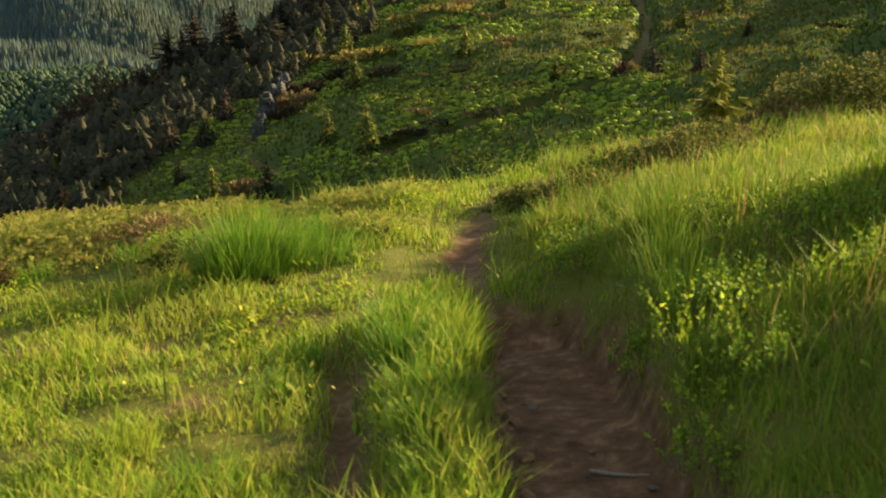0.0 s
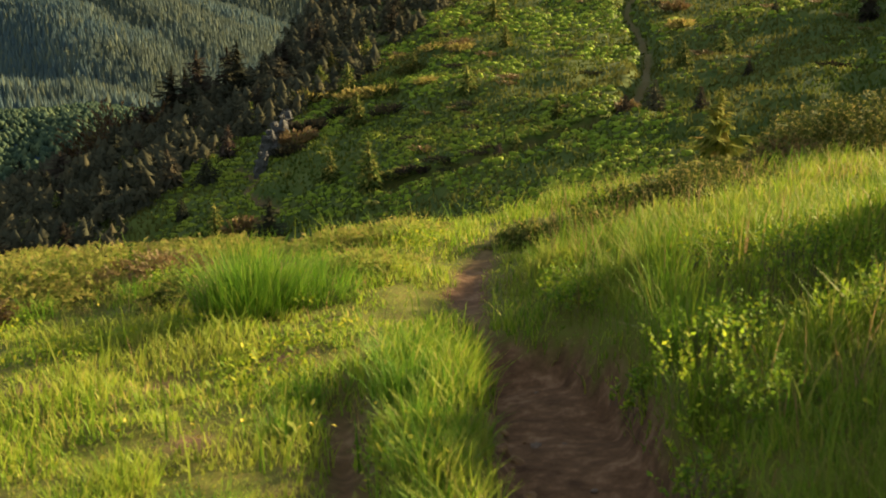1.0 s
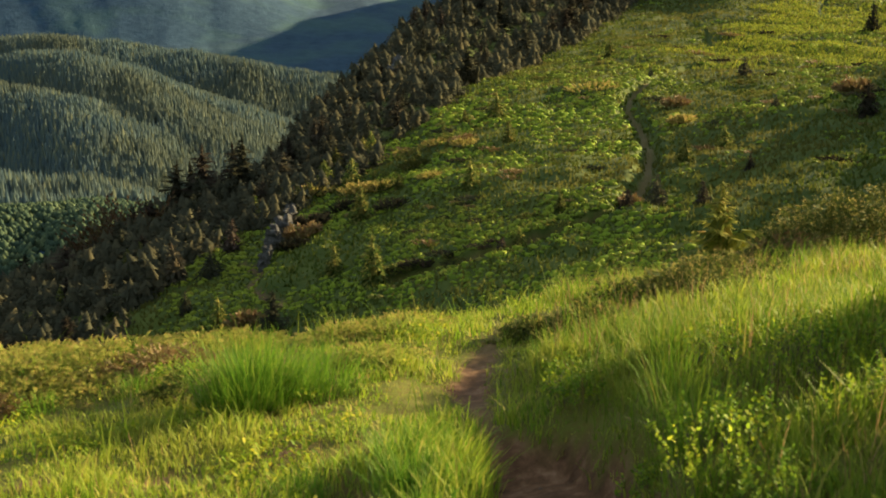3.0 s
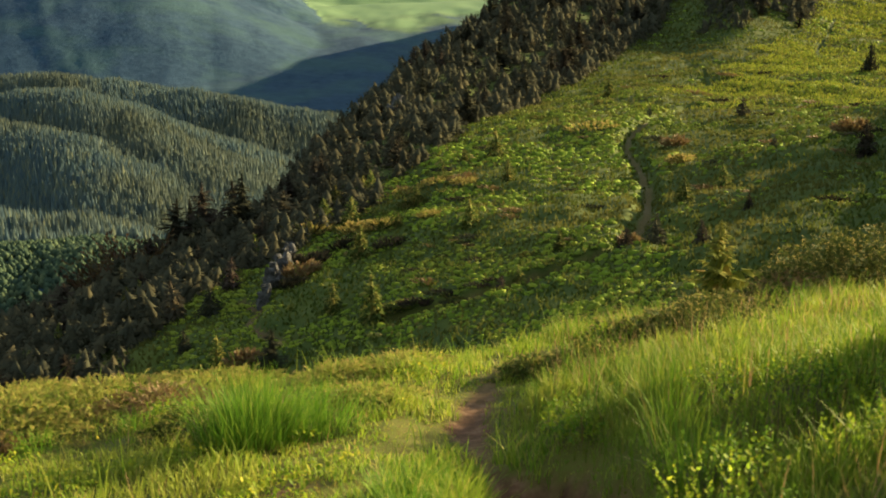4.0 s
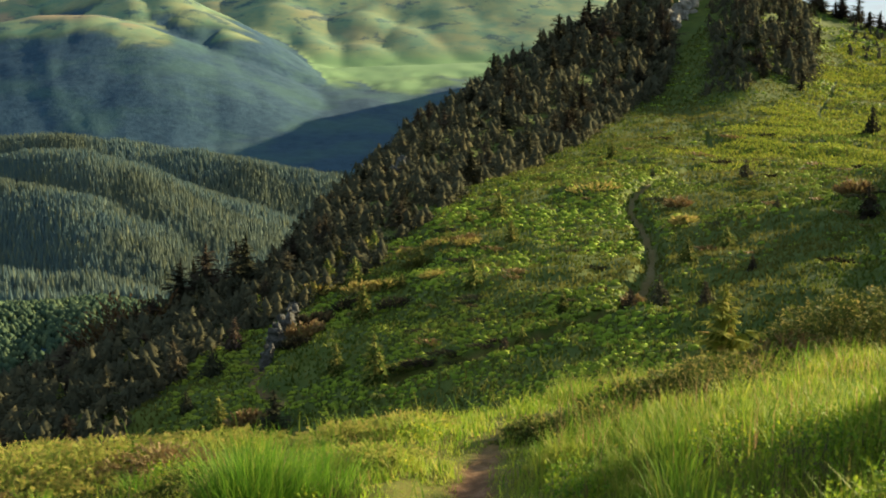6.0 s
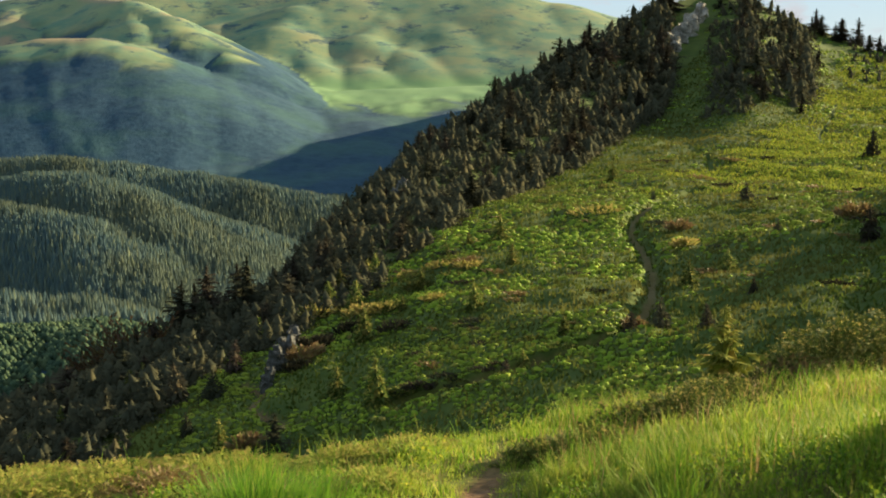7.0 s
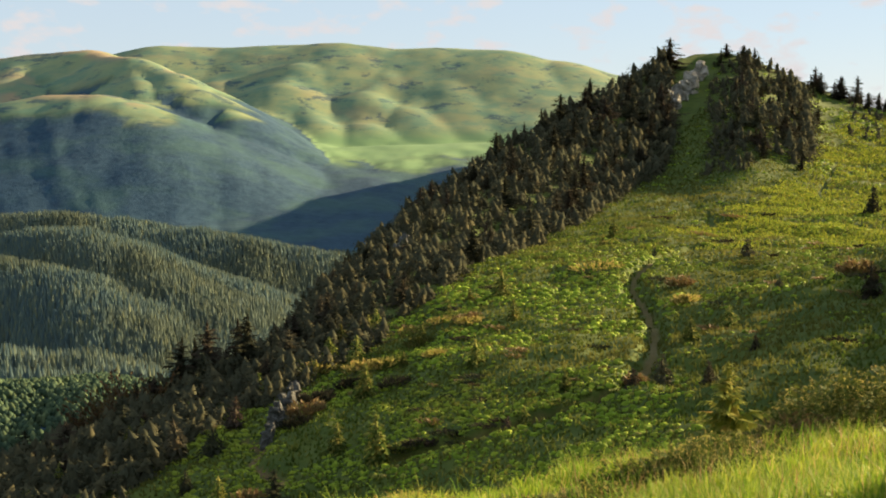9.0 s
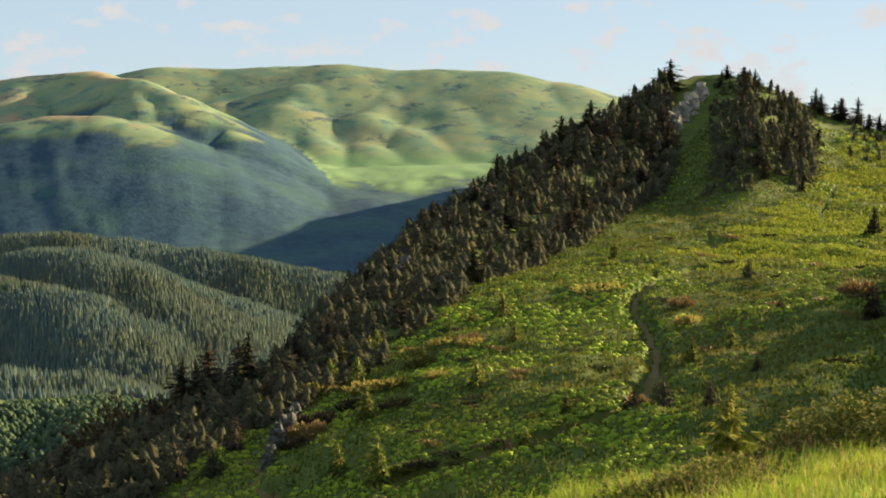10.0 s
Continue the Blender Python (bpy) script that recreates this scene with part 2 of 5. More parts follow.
PATH_Y = [-8.0, 0.0, 3.2, 4.2, 5.0, 5.6, 6.0, 7.1, 8.2, 9.0, 11.0, 15.0]
PATH_X = [-0.4, 0.25, 0.52, 0.52, 0.49, 0.42, 0.25, 0.12, 0.29, 0.42, 0.5, 0.8]
PATH_W = [0.25, 0.25, 0.26, 0.26, 0.25, 0.18, 0.04, 0.08, 0.05, 0.01, 0.0, 0.0]


def path_offset(x, y):
    """Metres to the right of the footpath's middle line."""
    return x - np.interp(y, PATH_Y, PATH_X) + 0.035 * vnoise(y * 2.1, 0 * y, 3)


# The hill beyond the saddle, by the tangent of the bearing from the camera.
BEAR = [-0.9, -0.34, -0.28, -0.2, -0.13, -0.05, 0.0, 0.1, 0.15, 0.19, 0.215, 0.28, 0.34, 0.6]
RIDGE_R = [90, 100, 102, 108, 118, 180, 240, 300, 330, 350, 350, 350, 345, 320]
RIDGE_Z = [-32, -26, -24.5, -22.3, -21.2, -18, -14, 0.5, 11, 16.5, 16.5, 7.5, 0.5, -2]
SADDLE_Z = [-27, -21.5, -20.3, -18.4, -17.0, -15.2, -14.2, -12.7, -12.0, -11.5, -11.1, -10, -9, -3]


FINE = np.linspace(-1.2, 1.2, 2401)
BELL = np.exp(-np.linspace(-2.5, 2.5, 41) ** 2)


def curve(u, at, values):
    """A smooth curve through a few values."""
    line = np.interp(FINE, at, values)
    line = np.convolve(np.pad(line, 20, mode="edge"), BELL / BELL.sum(), mode="valid")
    return np.interp(u, FINE, line)


# where the near shoulder begins to fall away
BROW_U = [-0.4, -0.3, -0.2, -0.14, -0.08, 0.0, 0.06, 0.12, 0.2, 0.28, 0.36]
BROW_R = [10.1, 9.0, 8.7, 8.7, 8.7, 8.6, 9.4, 9.4, 9.4, 10.2, 10.1]


def bearing(x, y):
    return np.tan(np.clip(np.arctan2(x, y), -0.75, 0.75))


def path_width(y):
    return np.interp(y, PATH_Y, PATH_W)


def rut(x, y):
    """A worn hollow beside the path, 1 in its middle."""
    return np.exp(-(((x - np.interp(y, [3.4, 4.3, 5.2], [-0.28, -0.36, -0.44])) / 0.115) ** 2) - ((y - 4.15) / 1.05) ** 4)


def line_gap(x, y, pts):
    """Metres to a line through the given plan points."""
    best = np.full(np.shape(x), 1e9)
    for (ax, ay), (bx, by) in zip(pts[:-1], pts[1:]):
        dx, dy = bx - ax, by - ay
        s = np.clip(((x - ax) * dx + (y - ay) * dy) / (dx * dx + dy * dy), 0, 1)
        best = np.minimum(best, np.hypot(x - ax - s * dx, y - ay - s * dy))
    return best


# worn lines on the far side of the saddle
TRACK = [(24.8, 124.9), (18.2, 113.3), (15.7, 106.6), (14.6, 99.5), (14.4, 91.7), (13.5, 81.7), (11.6, 70.8), (10.0, 65.3), (9.82, 63.97), (8.84, 61.45)]
BANK = [(8.84, 61.45), (7.1, 60.31), (5.71, 60.04), (4.32, 59.52), (2.93, 58.8), (1.58, 58.18), (0.25, 58.65), (-1.35, 58.58), (-2.69, 58.59)]
FRINGES = [[(-5.0, 57.3), (-1.5, 55.6)], [(2.6, 52.2), (6.6, 51.2)]]
TRAIL = [(-11.9, 72.4), (-10.5, 70.3), (-10.5, 66.2), (-8.9, 63.3), (-7.1, 60.3)]
CRACKS = [[(37.2, 200.7), (36.8, 190.0), (35.8, 174.7), (31.8, 152.6)], [(75.7, 249.1), (67.3, 224.0), (59.9, 205.3), (54.8, 185.8)]]


# the far hills and mountains: crest lines as plan, height and metres of open pasture below the crest; then slope and roundness
CRESTS = (
    ([(-1108, 4516, 180, 400), (-1013, 4538, 219, 400), (-800, 4581, 214, 400), (-595, 4561, 222, 400), (-393, 4543, 231, 400), (-191, 4516, 209, 400), (-32, 4520, 213, 400), (166, 4497, 205, 400), (359, 4435, 166, 400), (492, 4393, 126, 400), (680, 4347, 13, 400)], 0.36, 110),
    ([(-393, 4543, 231, 400), (-477, 4223, 148, 400), (-510, 3967, 78, 400), (-387, 3629, -32, 400)], 0.40, 60),
    ([(-32, 4520, 213, 400), (-196, 4195, 120, 400), (-272, 3941, 52, 400), (-251, 3641, -40, 400)], 0.40, 60),
    ([(166, 4497, 205, 400), (7, 4150, 101, 400), (-129, 3848, 9, 400), (-150, 3547, -85, 400)], 0.36, 60),
    ([(165, 4477, 188, 400), (303, 4189, 94, 400), (411, 3979, 29, 400), (400, 3700, -60, 400)], 0.36, 60),
    ([(-1013, 4538, 219, 400), (-724, 4137, 90, 400), (-542, 3761, 0, 400)], 0.34, 70),
    ([(-1407, 3637, 125, 90), (-1277, 3632, 138, 90), (-1174, 3614, 150, 90), (-1013, 3611, 162, 90)], 0.40, 50),
    ([(-1013, 3611, 162, 90), (-923, 3480, 139, 80), (-817, 3300, 131, 75), (-695, 3175, 89, 66), (-616, 3089, 47, 46), (-539, 3002, -3, 34), (-460, 2914, -71, 12), (-365, 2776, -133, -40)], 0.55, 45),
    ([(-817, 3300, 131, 75), (-770, 3120, 70, 60), (-700, 2980, 10, 26), (-610, 2840, -60, -40)], 0.55, 45),
    ([(-1158, 2983, 5, 38), (-1047, 2971, 5, 38), (-960, 2948, 21, 42), (-912, 2942, 32, 44), (-806, 2910, 32, 42), (-735, 2857, 14, 28), (-670, 2770, -19, 4), (-547, 2644, -82, -30), (-450, 2561, -130, -40)], 0.36, 50),
    ([(-1174, 3614, 150, 90), (-1136, 3311, 71, 90), (-1097, 3112, 19, 60)], 0.4, 60),
    # ridge added out of sight behind the hill, to shade the valley forest
    ([(480, 2400, 40, -50), (480, 2650, 42, -50), (470, 2900, 40, -50), (495, 3130, 18, -50)], 0.8, 30),
    ([(-587, 3349, -50, 30), (-470, 3300, -80, 36), (-358, 3281, -101, 38), (-140, 3297, -94, 38), (82, 3399, -89, 40), (300, 3400, -89, 40)], 0.125, 60),
    ([(-800, 2500, -150, -50), (-613, 2527, -128, -50), (-434, 2462, -172, -50), (-255, 2437, -194, -50), (-100, 2494, -194, -50)], 0.33, 60),
    ([(-732, 1915, -169, -50), (-624, 1900, -168, -50), (-540, 1874, -163, -50), (-485, 1889, -172, -50), (-442, 1848, -186, -50), (-369, 1813, -182, -50), (-282, 1778, -193, -50), (-202, 1769, -207, -50), (-123, 1776, -226, -50), (-27, 1750, -246, -50)], 0.42, 40),
    ([(-546, 1663, -166, -50), (-464, 1584, -160, -50), (-386, 1501, -173, -50), (-310, 1396, -195, -50), (-236, 1299, -218, -50), (-190, 1225, -230, -50)], 0.42, 30),
    ([(-572, 1494, -177, -50), (-481, 1421, -180, -50), (-406, 1361, -186, -50), (-341, 1275, -198, -50), (-281, 1167, -215, -50)], 0.42, 30),
    ([(-324, 840, -172, -50), (-297, 850, -174, -50), (-256, 842, -176, -50), (-223, 831, -183, -50), (-188, 808, -189, -50)], 0.4, 30),
    ([(-223, 578, -130, -50), (-210, 584, -131, -50), (-186, 592, -131, -50), (-151, 581, -129, -50), (-90, 570, -128, -50)], 0.3, 30),
)


def uplands(x, y):
    """Height of the far hills and mountains, the metres by which a place lies inside the open pasture, and the dry brows."""
    wx = x + 15 * fbm(x / 240, y / 240, 3, 71) * sstep(900, 2600, y)
    wy = y + 15 * fbm(x / 240, y / 240, 3, 75) * sstep(900, 2600, y)
    best, lawn, brow = np.full(np.shape(x), -300.0), np.full(np.shape(x), -50.0), np.zeros(np.shape(x))
    for k, (pts, steep, soft) in enumerate(CRESTS):
        for (ax, ay, az, ao), (bx, by, bz, bo) in zip(pts[:-1], pts[1:]):
            dx, dy = bx - ax, by - ay
            q = np.clip(((wx - ax) * dx + (wy - ay) * dy) / (dx * dx + dy * dy), 0, 1)
            gap = np.hypot(wx - ax - q * dx, wy - ay - q * dy)
            drop = steep * (np.sqrt(gap**2 + soft**2) - soft)
            z = az + (bz - az) * q - drop
            lawn = np.where(z > best, ao + (bo - ao) * q - drop, lawn)
            brow = np.where(z > best, 0.8 * sstep(18, 2, drop) * (ao < 100) * (ao > 30), brow)
            best = np.maximum(best, z)
    rough = sstep(1100, 3000, y)
    best = best - (4 + 5 * rough) * (0.42 - np.abs(fbm(x / (60 + 120 * rough), y / (140 + 220 * rough), 4, 83, 0.5))) * sstep(8, 45, 60 - np.clip(lawn, -60, 52))
    return best + (1.5 - 0.4 * rough) * fbm(x / 90, y / 90, 4, 87, 0.6), lawn, brow


def wood_start(u):
    return np.interp(u, [-0.4, -0.34, -0.28, -0.25, -0.2, -0.14, -0.05, 0.0, 0.1, 0.17, 0.2], [46, 54, 62, 75, 82, 86, 98, 114, 178, 258, 305])


def height(x, y):
    x, y = np.atleast_1d(np.asarray(x, float)), np.atleast_1d(np.asarray(y, float))
    r, u = np.hypot(x, y), bearing(x, y)
    # near shoulder with the sunken footpath
    near = -0.16 * np.clip(y, -60, 60) + 0.12 * np.clip(x, -60, 60)
    near = near + 0.05 * fbm(x * 0.7, y * 0.7, 3, 5) + 0.02 * fbm(x * 3, y * 3, 3, 9)
    off, half = path_offset(x, y), path_width(y)
    near = near + (0.17 * sstep(0.2, 0.5, off) + 0.10 * sstep(0.4, 1.2, off)) * sstep(10, 5, y) + 0.05 * sstep(-0.2, -0.5, off)
    near = near - 0.20 * sstep(half + 0.12, half - 0.04, np.abs(off)) * sstep(11, 8, y) * sstep(0.02, 0.2, half)
    # mound added right of the view, only to shade the lower bank
    near = near + 0.75 * np.exp(-(((x - 1.92) / 0.3) ** 2) - ((y - 3.3) / 0.6) ** 2)
    near = near - 0.12 * np.exp(-(((x - 1.45) / 0.6) ** 2) - ((y - 4.75) / 0.45) ** 2) + 0.08 * np.exp(-(((x - 1.0) / 0.2) ** 2) - ((y - 4.2) / 0.5) ** 2)
    # second unseen mound, added to shade the dip in the bank
    near = near + 0.45 * np.exp(-(((x - 2.3) / 0.33) ** 2) - ((y - 5.25) / 0.5) ** 2)
    near = near - 0.12 * rut(x, y)
    # saddle and hill
    rr, rz, sz = curve(u, BEAR, RIDGE_R), curve(u, BEAR, RIDGE_Z), curve(u, BEAR, SADDLE_Z)
    sz = sz + (-13.4 - sz) * sstep(85, 180, r) * sstep(0.06, 0.2, u) * 0.95
    s = np.clip((r - 55) / (rr - 55), 0, 1.0)
    hill = sz + (rz - sz) * s**4 + 0.4 * fbm(x * 0.03, y * 0.03, 4, 2) * sstep(30, 80, r)
    hill = hill + 0.5 * fbm(x * 0.06, y * 0.06, 3, 4) * sstep(140, 260, r)
    hill = hill + (0.20 * fbm(x * 0.55, y * 0.32, 3, 6) + (0.28 + 0.3 * sstep(0.1, 0.22, u)) * fbm(x * 0.11, y * 0.07, 2, 8)) * sstep(30, 60, r) * sstep(420, 300, r)
    # a spur runs down from the clump to the head of the track, with a hollow behind it
    along, beside = (x - 20.3) * 0.4 + (y - 130) * 0.917, (x - 20.3) * -0.917 + (y - 130) * 0.4
    hill = hill - 3.4 * sstep(-4, 30, beside) * sstep(-14, 22, along) * sstep(190, 100, along) * sstep(75, 12, r - wood_start(u))
    past = np.clip(r - rr, 0, None)
    hill = hill - 0.62 * (np.sqrt(past**2 + 12**2) - 12)
    # the knoll that carries the clump of spruces
    hill = hill + 5.0 * np.exp(-(((x - 0.243 * y) / 11) ** 2) - ((y - 285) / 45) ** 2) + 3.6 * np.exp(-(((x - 0.24 * y) / 8) ** 2) - ((y - 245) / 24) ** 2)
    # rises added outside the view, to block the evening sun from the saddle
    hill = hill + 27 * np.exp(-(((x - 100) / 13) ** 2)) * sstep(104, 97, y) * sstep(74, 90, y)
    hill = hill + 5.5 * np.exp(-(((x - 45) / 6) ** 2) - ((y - 88) / 10) ** 2)
    for pts, deep, wide in ((TRACK, 0.6, 0.75), (BANK, 1.0, 0.5), (TRAIL, 0.3, 0.5), (CRACKS[0], 0.9, 0.26), (CRACKS[1], 0.9, 0.26)):
        if pts:
            hill = hill - deep * sstep(1.5 * wide, 0.5 * wide, line_gap(x, y, pts))
    brow = curve(u, BROW_U, BROW_R)
    w = sstep(0, 24, r - brow)
    z = near * (1 - w) + hill * w
    # far valley, forested ridges and the mountains behind
    far = np.full(np.shape(x), -300.0)
    deep = r > 330
    far[deep] = uplands(x[deep], y[deep])[0]
    wf = sstep(0, 260, past)
    return np.where(past > 0, np.maximum(z, far * wf + z * (1 - wf)), z)


def inside(x, y):
    """Zone masks of the ground."""
    r, u = np.hypot(x, y), bearing(x, y)
    off = np.abs(path_offset(x, y)) + 0.05 * fbm(x * 6, y * 6, 3, 21)
    soil = sstep(0.08, 0.0, off - path_width(y)) * sstep(0.0, 0.08, path_width(y)) * sstep(14, 10, r)
    bare = sstep(0.65, 1.0, fbm(x * 1.4, y * 1.4, 3, 23)) * sstep(10, 6, r) * 0.5
    for px, py in ((-1.91, 5.54), (-1.3, 5.48), (-0.75, 5.75), (-0.95, 4.4)):
        bare = np.maximum(bare, 0.9 * np.exp(-(((x - px) / 0.13) ** 2) - ((y - py) / 0.16) ** 2))
    bare = np.maximum(bare, 0.9 * rut(x, y))
    for pts, wide, much in ((TRACK, 0.3, 0.5), (TRAIL, 0.26, 0.7), (BANK, 0.5, 0.85)):
        if pts:
            bare = np.maximum(bare, much * sstep(1.3 * wide, 0.7 * wide, line_gap(x, y, pts)))
    heath = sstep(16, 30, r)
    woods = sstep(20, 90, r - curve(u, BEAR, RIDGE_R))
    high = fbm(x / 170, y / 170, 5, 31, 0.6)
    lawn, brow = uplands(x, y)[1:]
    pasture = sstep(-12, 12, lawn + 16 * high) * sstep(2400, 2600, r) * woods
    return np.maximum(soil, np.clip(bare, 0, 1)), heath, woods * (1 - pasture), pasture, brow * pasture * sstep(-0.7, 0.5, high)


def mesh_of(name, verts, tris, mat, smooth=False):
    me = bpy.data.meshes.new(name)
    v, f = np.ascontiguousarray(verts, dtype=np.float32), np.ascontiguousarray(tris, dtype=np.int32)
    k = f.shape[1]
    me.vertices.add(len(v))
    me.vertices.foreach_set("co", v.ravel())
    me.loops.add(f.size)
    me.loops.foreach_set("vertex_index", f.ravel())
    me.polygons.add(len(f))
    me.polygons.foreach_set("loop_start", np.arange(0, f.size, k, dtype=np.int32))
    if smooth:
        me.polygons.foreach_set("use_smooth", np.ones(len(f), dtype=bool))
    me.update(calc_edges=True)
    me.validate()
    me.materials.append(mat)
    return me


def build_ground():
    front = np.arange(-24, 24.01, 0.2)
    rest = np.arange(30, 331, 6.0)
    ang = np.radians(np.concatenate([front, rest]))
    rad = [0.25]
    while rad[-1] < 4950:
        r = rad[-1]
        rad.append(r * (1.015 if r < 20 else 1.02 if r < 45 else 1.008 if r < 170 else 1.012 if r < 450 else 1.011 if r < 2400 else 1.008))
    rad = np.array(rad)
    n, k = len(ang), len(rad)
    rr, aa = np.meshgrid(rad, ang, indexing="ij")
    x, y = (rr * np.sin(aa)).ravel(), (rr * np.cos(aa)).ravel()
    z = height(x, y)
    i = np.arange(k - 1)[:, None] * n
    j = np.arange(n)[None, :]
    a, b = i + j, i + (j + 1) % n
    quads = np.stack([a, a + n, b + n, b], -1).reshape(-1, 4)
    x, y, z = np.append(x, 0.0), np.append(y, 0.0), np.append(z, height(0.0, 0.0))
    fan = np.stack([np.full(n, n * k), np.arange(n), (np.arange(n) + 1) % n], 1)
    tris = np.concatenate([quads[:, [0, 2, 1]], quads[:, [0, 3, 2]], fan[:, [0, 2, 1]]])
    me = mesh_of("ground", np.stack([x, y, z], 1), tris, M_GROUND, True)
    for name, values in zip(("soil", "heath", "woods", "pasture", "brow"), inside(x, y)):
        at = me.attributes.new(name, "FLOAT", "POINT")
        at.data.foreach_set("value", np.ascontiguousarray(values, dtype=np.float32))
    return tagged(new("ground", me), "grassy mountain ground with an earthen footpath, saddle and wooded hills", "ground", kind="structure")


ground = build_ground()

# ---- plants ----
RNG = np.random.RandomState(11)


def blades(pos, tall, wide, way, lean, seg=3):
    """Curved grass blades: points, lengths, widths, bearings and bends; returns points and triangles."""
    n = len(pos)
    side = np.stack([np.cos(way + 1.57), np.sin(way + 1.57), 0 * way], 1)
    fwd = np.stack([np.cos(way), np.sin(way), 0 * way], 1)
    rows = []
    for k in range(seg):
        s = k / seg
        mid = pos + fwd * (lean * tall * s**2)[:, None] + np.array([0, 0, 1.0]) * (tall * (s - 0.35 * lean * s**2))[:, None]
        half = side * (wide * 0.5 * (1 - 0.75 * s))[:, None]
        rows += [mid - half, mid + half]
    rows.append(pos + fwd * (lean * tall)[:, None] + np.array([0, 0, 1.0]) * (tall * (1 - 0.35 * lean))[:, None])
    v = np.stack(rows, 1)
    tri = []
    for k in range(seg - 1):
        tri += [(2 * k, 2 * k + 1, 2 * k + 3), (2 * k, 2 * k + 3, 2 * k + 2)]
    tri.append((2 * seg - 2, 2 * seg - 1, 2 * seg))
    f = (np.arange(n) * (2 * seg + 1))[:, None, None] + np.array(tri)[None]
    return v.reshape(-1, 3), f.reshape(-1, 3)


def scatter(n, r0, r1, a0, a1, power=1.3):
    """Random places in a fan, thinning out with distance."""
    r = (r0**power + RNG.rand(n) * (r1**power - r0**power)) ** (1 / power)
    a = np.radians(a0 + RNG.rand(n) * (a1 - a0))
    return r * np.sin(a), r * np.cos(a)


def stuff(name, verts, tris, mat, label, category):
    return tagged(new(name, mesh_of(name, verts, tris, mat)), label, category, kind="stuff")


def on_ground(x, y, lift=0.0):
    return np.stack([x, y, height(x, y) + lift], 1)


# meadow turf on both sides of the path
x, y = scatter(120000, 2.2, 15.0, -24, 24)
off = path_offset(x, y)
clumpy = fbm(x * 2.2, y * 2.2, 3, 41)
keep = (np.abs(off) > path_width(y) - 0.02 + 0.07 * RNG.rand(len(x)) + np.where(off < 0, 0.06 * sstep(5.2, 4.6, y), 0))
keep &= rut(x, y) < 0.25 + 0.65 * RNG.rand(len(x))
keep &= RNG.rand(len(x)) > 0.8 * sstep(7.55, 8.0, y) * sstep(-1.2, -1.7, x)
for px, py in ((-1.91, 5.54), (-1.3, 5.48), (-0.75, 5.75), (-0.95, 4.4)):
    keep &= np.hypot(x - px, y - py) > 0.14 * (0.4 + RNG.rand(len(x)))
x, y, off, clumpy = x[keep], y[keep], off[keep], clumpy[keep]
bald = fbm(x * 1.5, y * 1.5, 3, 45) > 0.62 + 0.25 * RNG.rand(len(x))
tall = (0.048 + 0.075 * RNG.rand(len(x))) * np.clip(1 + 1.15 * clumpy, 0.3, 2.5) * np.where(bald, 0.45, 1.0) * np.where(off > 0, 1.25, np.where((off > -0.75) & (y < 5.6), 1.25, 0.85))
v, f = blades(on_ground(x, y, -0.01), tall, 0.0045 + 0.005 * RNG.rand(len(x)) + 0.0003 * y, RNG.rand(len(x)) * 6.28, 0.2 + 0.6 * RNG.rand(len(x)), 2)
stuff("meadow_grass", v, f, M_GRASS, "short sunlit green meadow grass on the slope", "grass")

# the same turf round and behind the standpoint
x, y = scatter(20000, 0.4, 7.0, 24, 336, 1.3)
keep = np.abs(path_offset(x, y)) > 0.3
x, y = x[keep], y[keep]
v, f = blades(on_ground(x, y, -0.01), 0.07 + 0.09 * RNG.rand(len(x)), 0.008 + 0.006 * RNG.rand(len(x)), RNG.rand(len(x)) * 6.28, 0.2 + 0.6 * RNG.rand(len(x)), 2)
stuff("trodden_grass", v, f, M_GRASS, "short green grass beside the trodden earth path", "grass")

# tall grass on the bank beside the path
x, y = scatter(46000, 2.6, 14.5, -4, 24)
off = path_offset(x, y)
dense = fbm(x * 0.9, y * 0.9, 3, 43)
keep = (off > 0.28 + 0.14 * RNG.rand(len(x))) & (dense > -0.25 + 0.6 * RNG.rand(len(x))) & (RNG.rand(len(x)) > 0.45 * sstep(7.4, 8.6, y))
for px, py, gap in ((1.29, 9.09, 0.36), (1.66, 9.08, 0.36), (2.08, 9.68, 0.36), (2.39, 9.49, 0.36), (0.95, 8.2, 0.34), (0.6, 8.4, 0.25), (1.25, 8.7, 0.35), (1.85, 8.9, 0.4), (0.9, 4.1, 0.22), (1.65, 5.2, 0.3), (1.35, 5.7, 0.25), (2.15, 10.2, 0.5), (2.75, 10.8, 0.45)):
    keep &= np.hypot(x - px, y - py) > gap * (0.7 + 0.6 * RNG.rand(len(x)))
x, y, off, dense = x[keep], y[keep], off[keep], dense[keep]
tall = (0.12 + 0.15 * RNG.rand(len(x))) * (1 + 0.8 * dense) * (0.5 + 0.5 * sstep(0.3, 1.0, off)) * (1 - 0.5 * sstep(6.8, 8.4, y)) * (1 - 0.65 * np.exp(-(((x - 1.6) / 0.5) ** 4) - ((y - 4.2) / 0.95) ** 4))
v, f = blades(on_ground(x, y, -0.01), tall, 0.0035 + 0.003 * RNG.rand(len(x)), 3.0 + 1.3 * RNG.randn(len(x)), 0.15 + 0.6 * RNG.rand(len(x)), 3)
stuff("bank_grass", v, f, M_TALL, "tall yellow-green grass on the bank above the path", "grass")

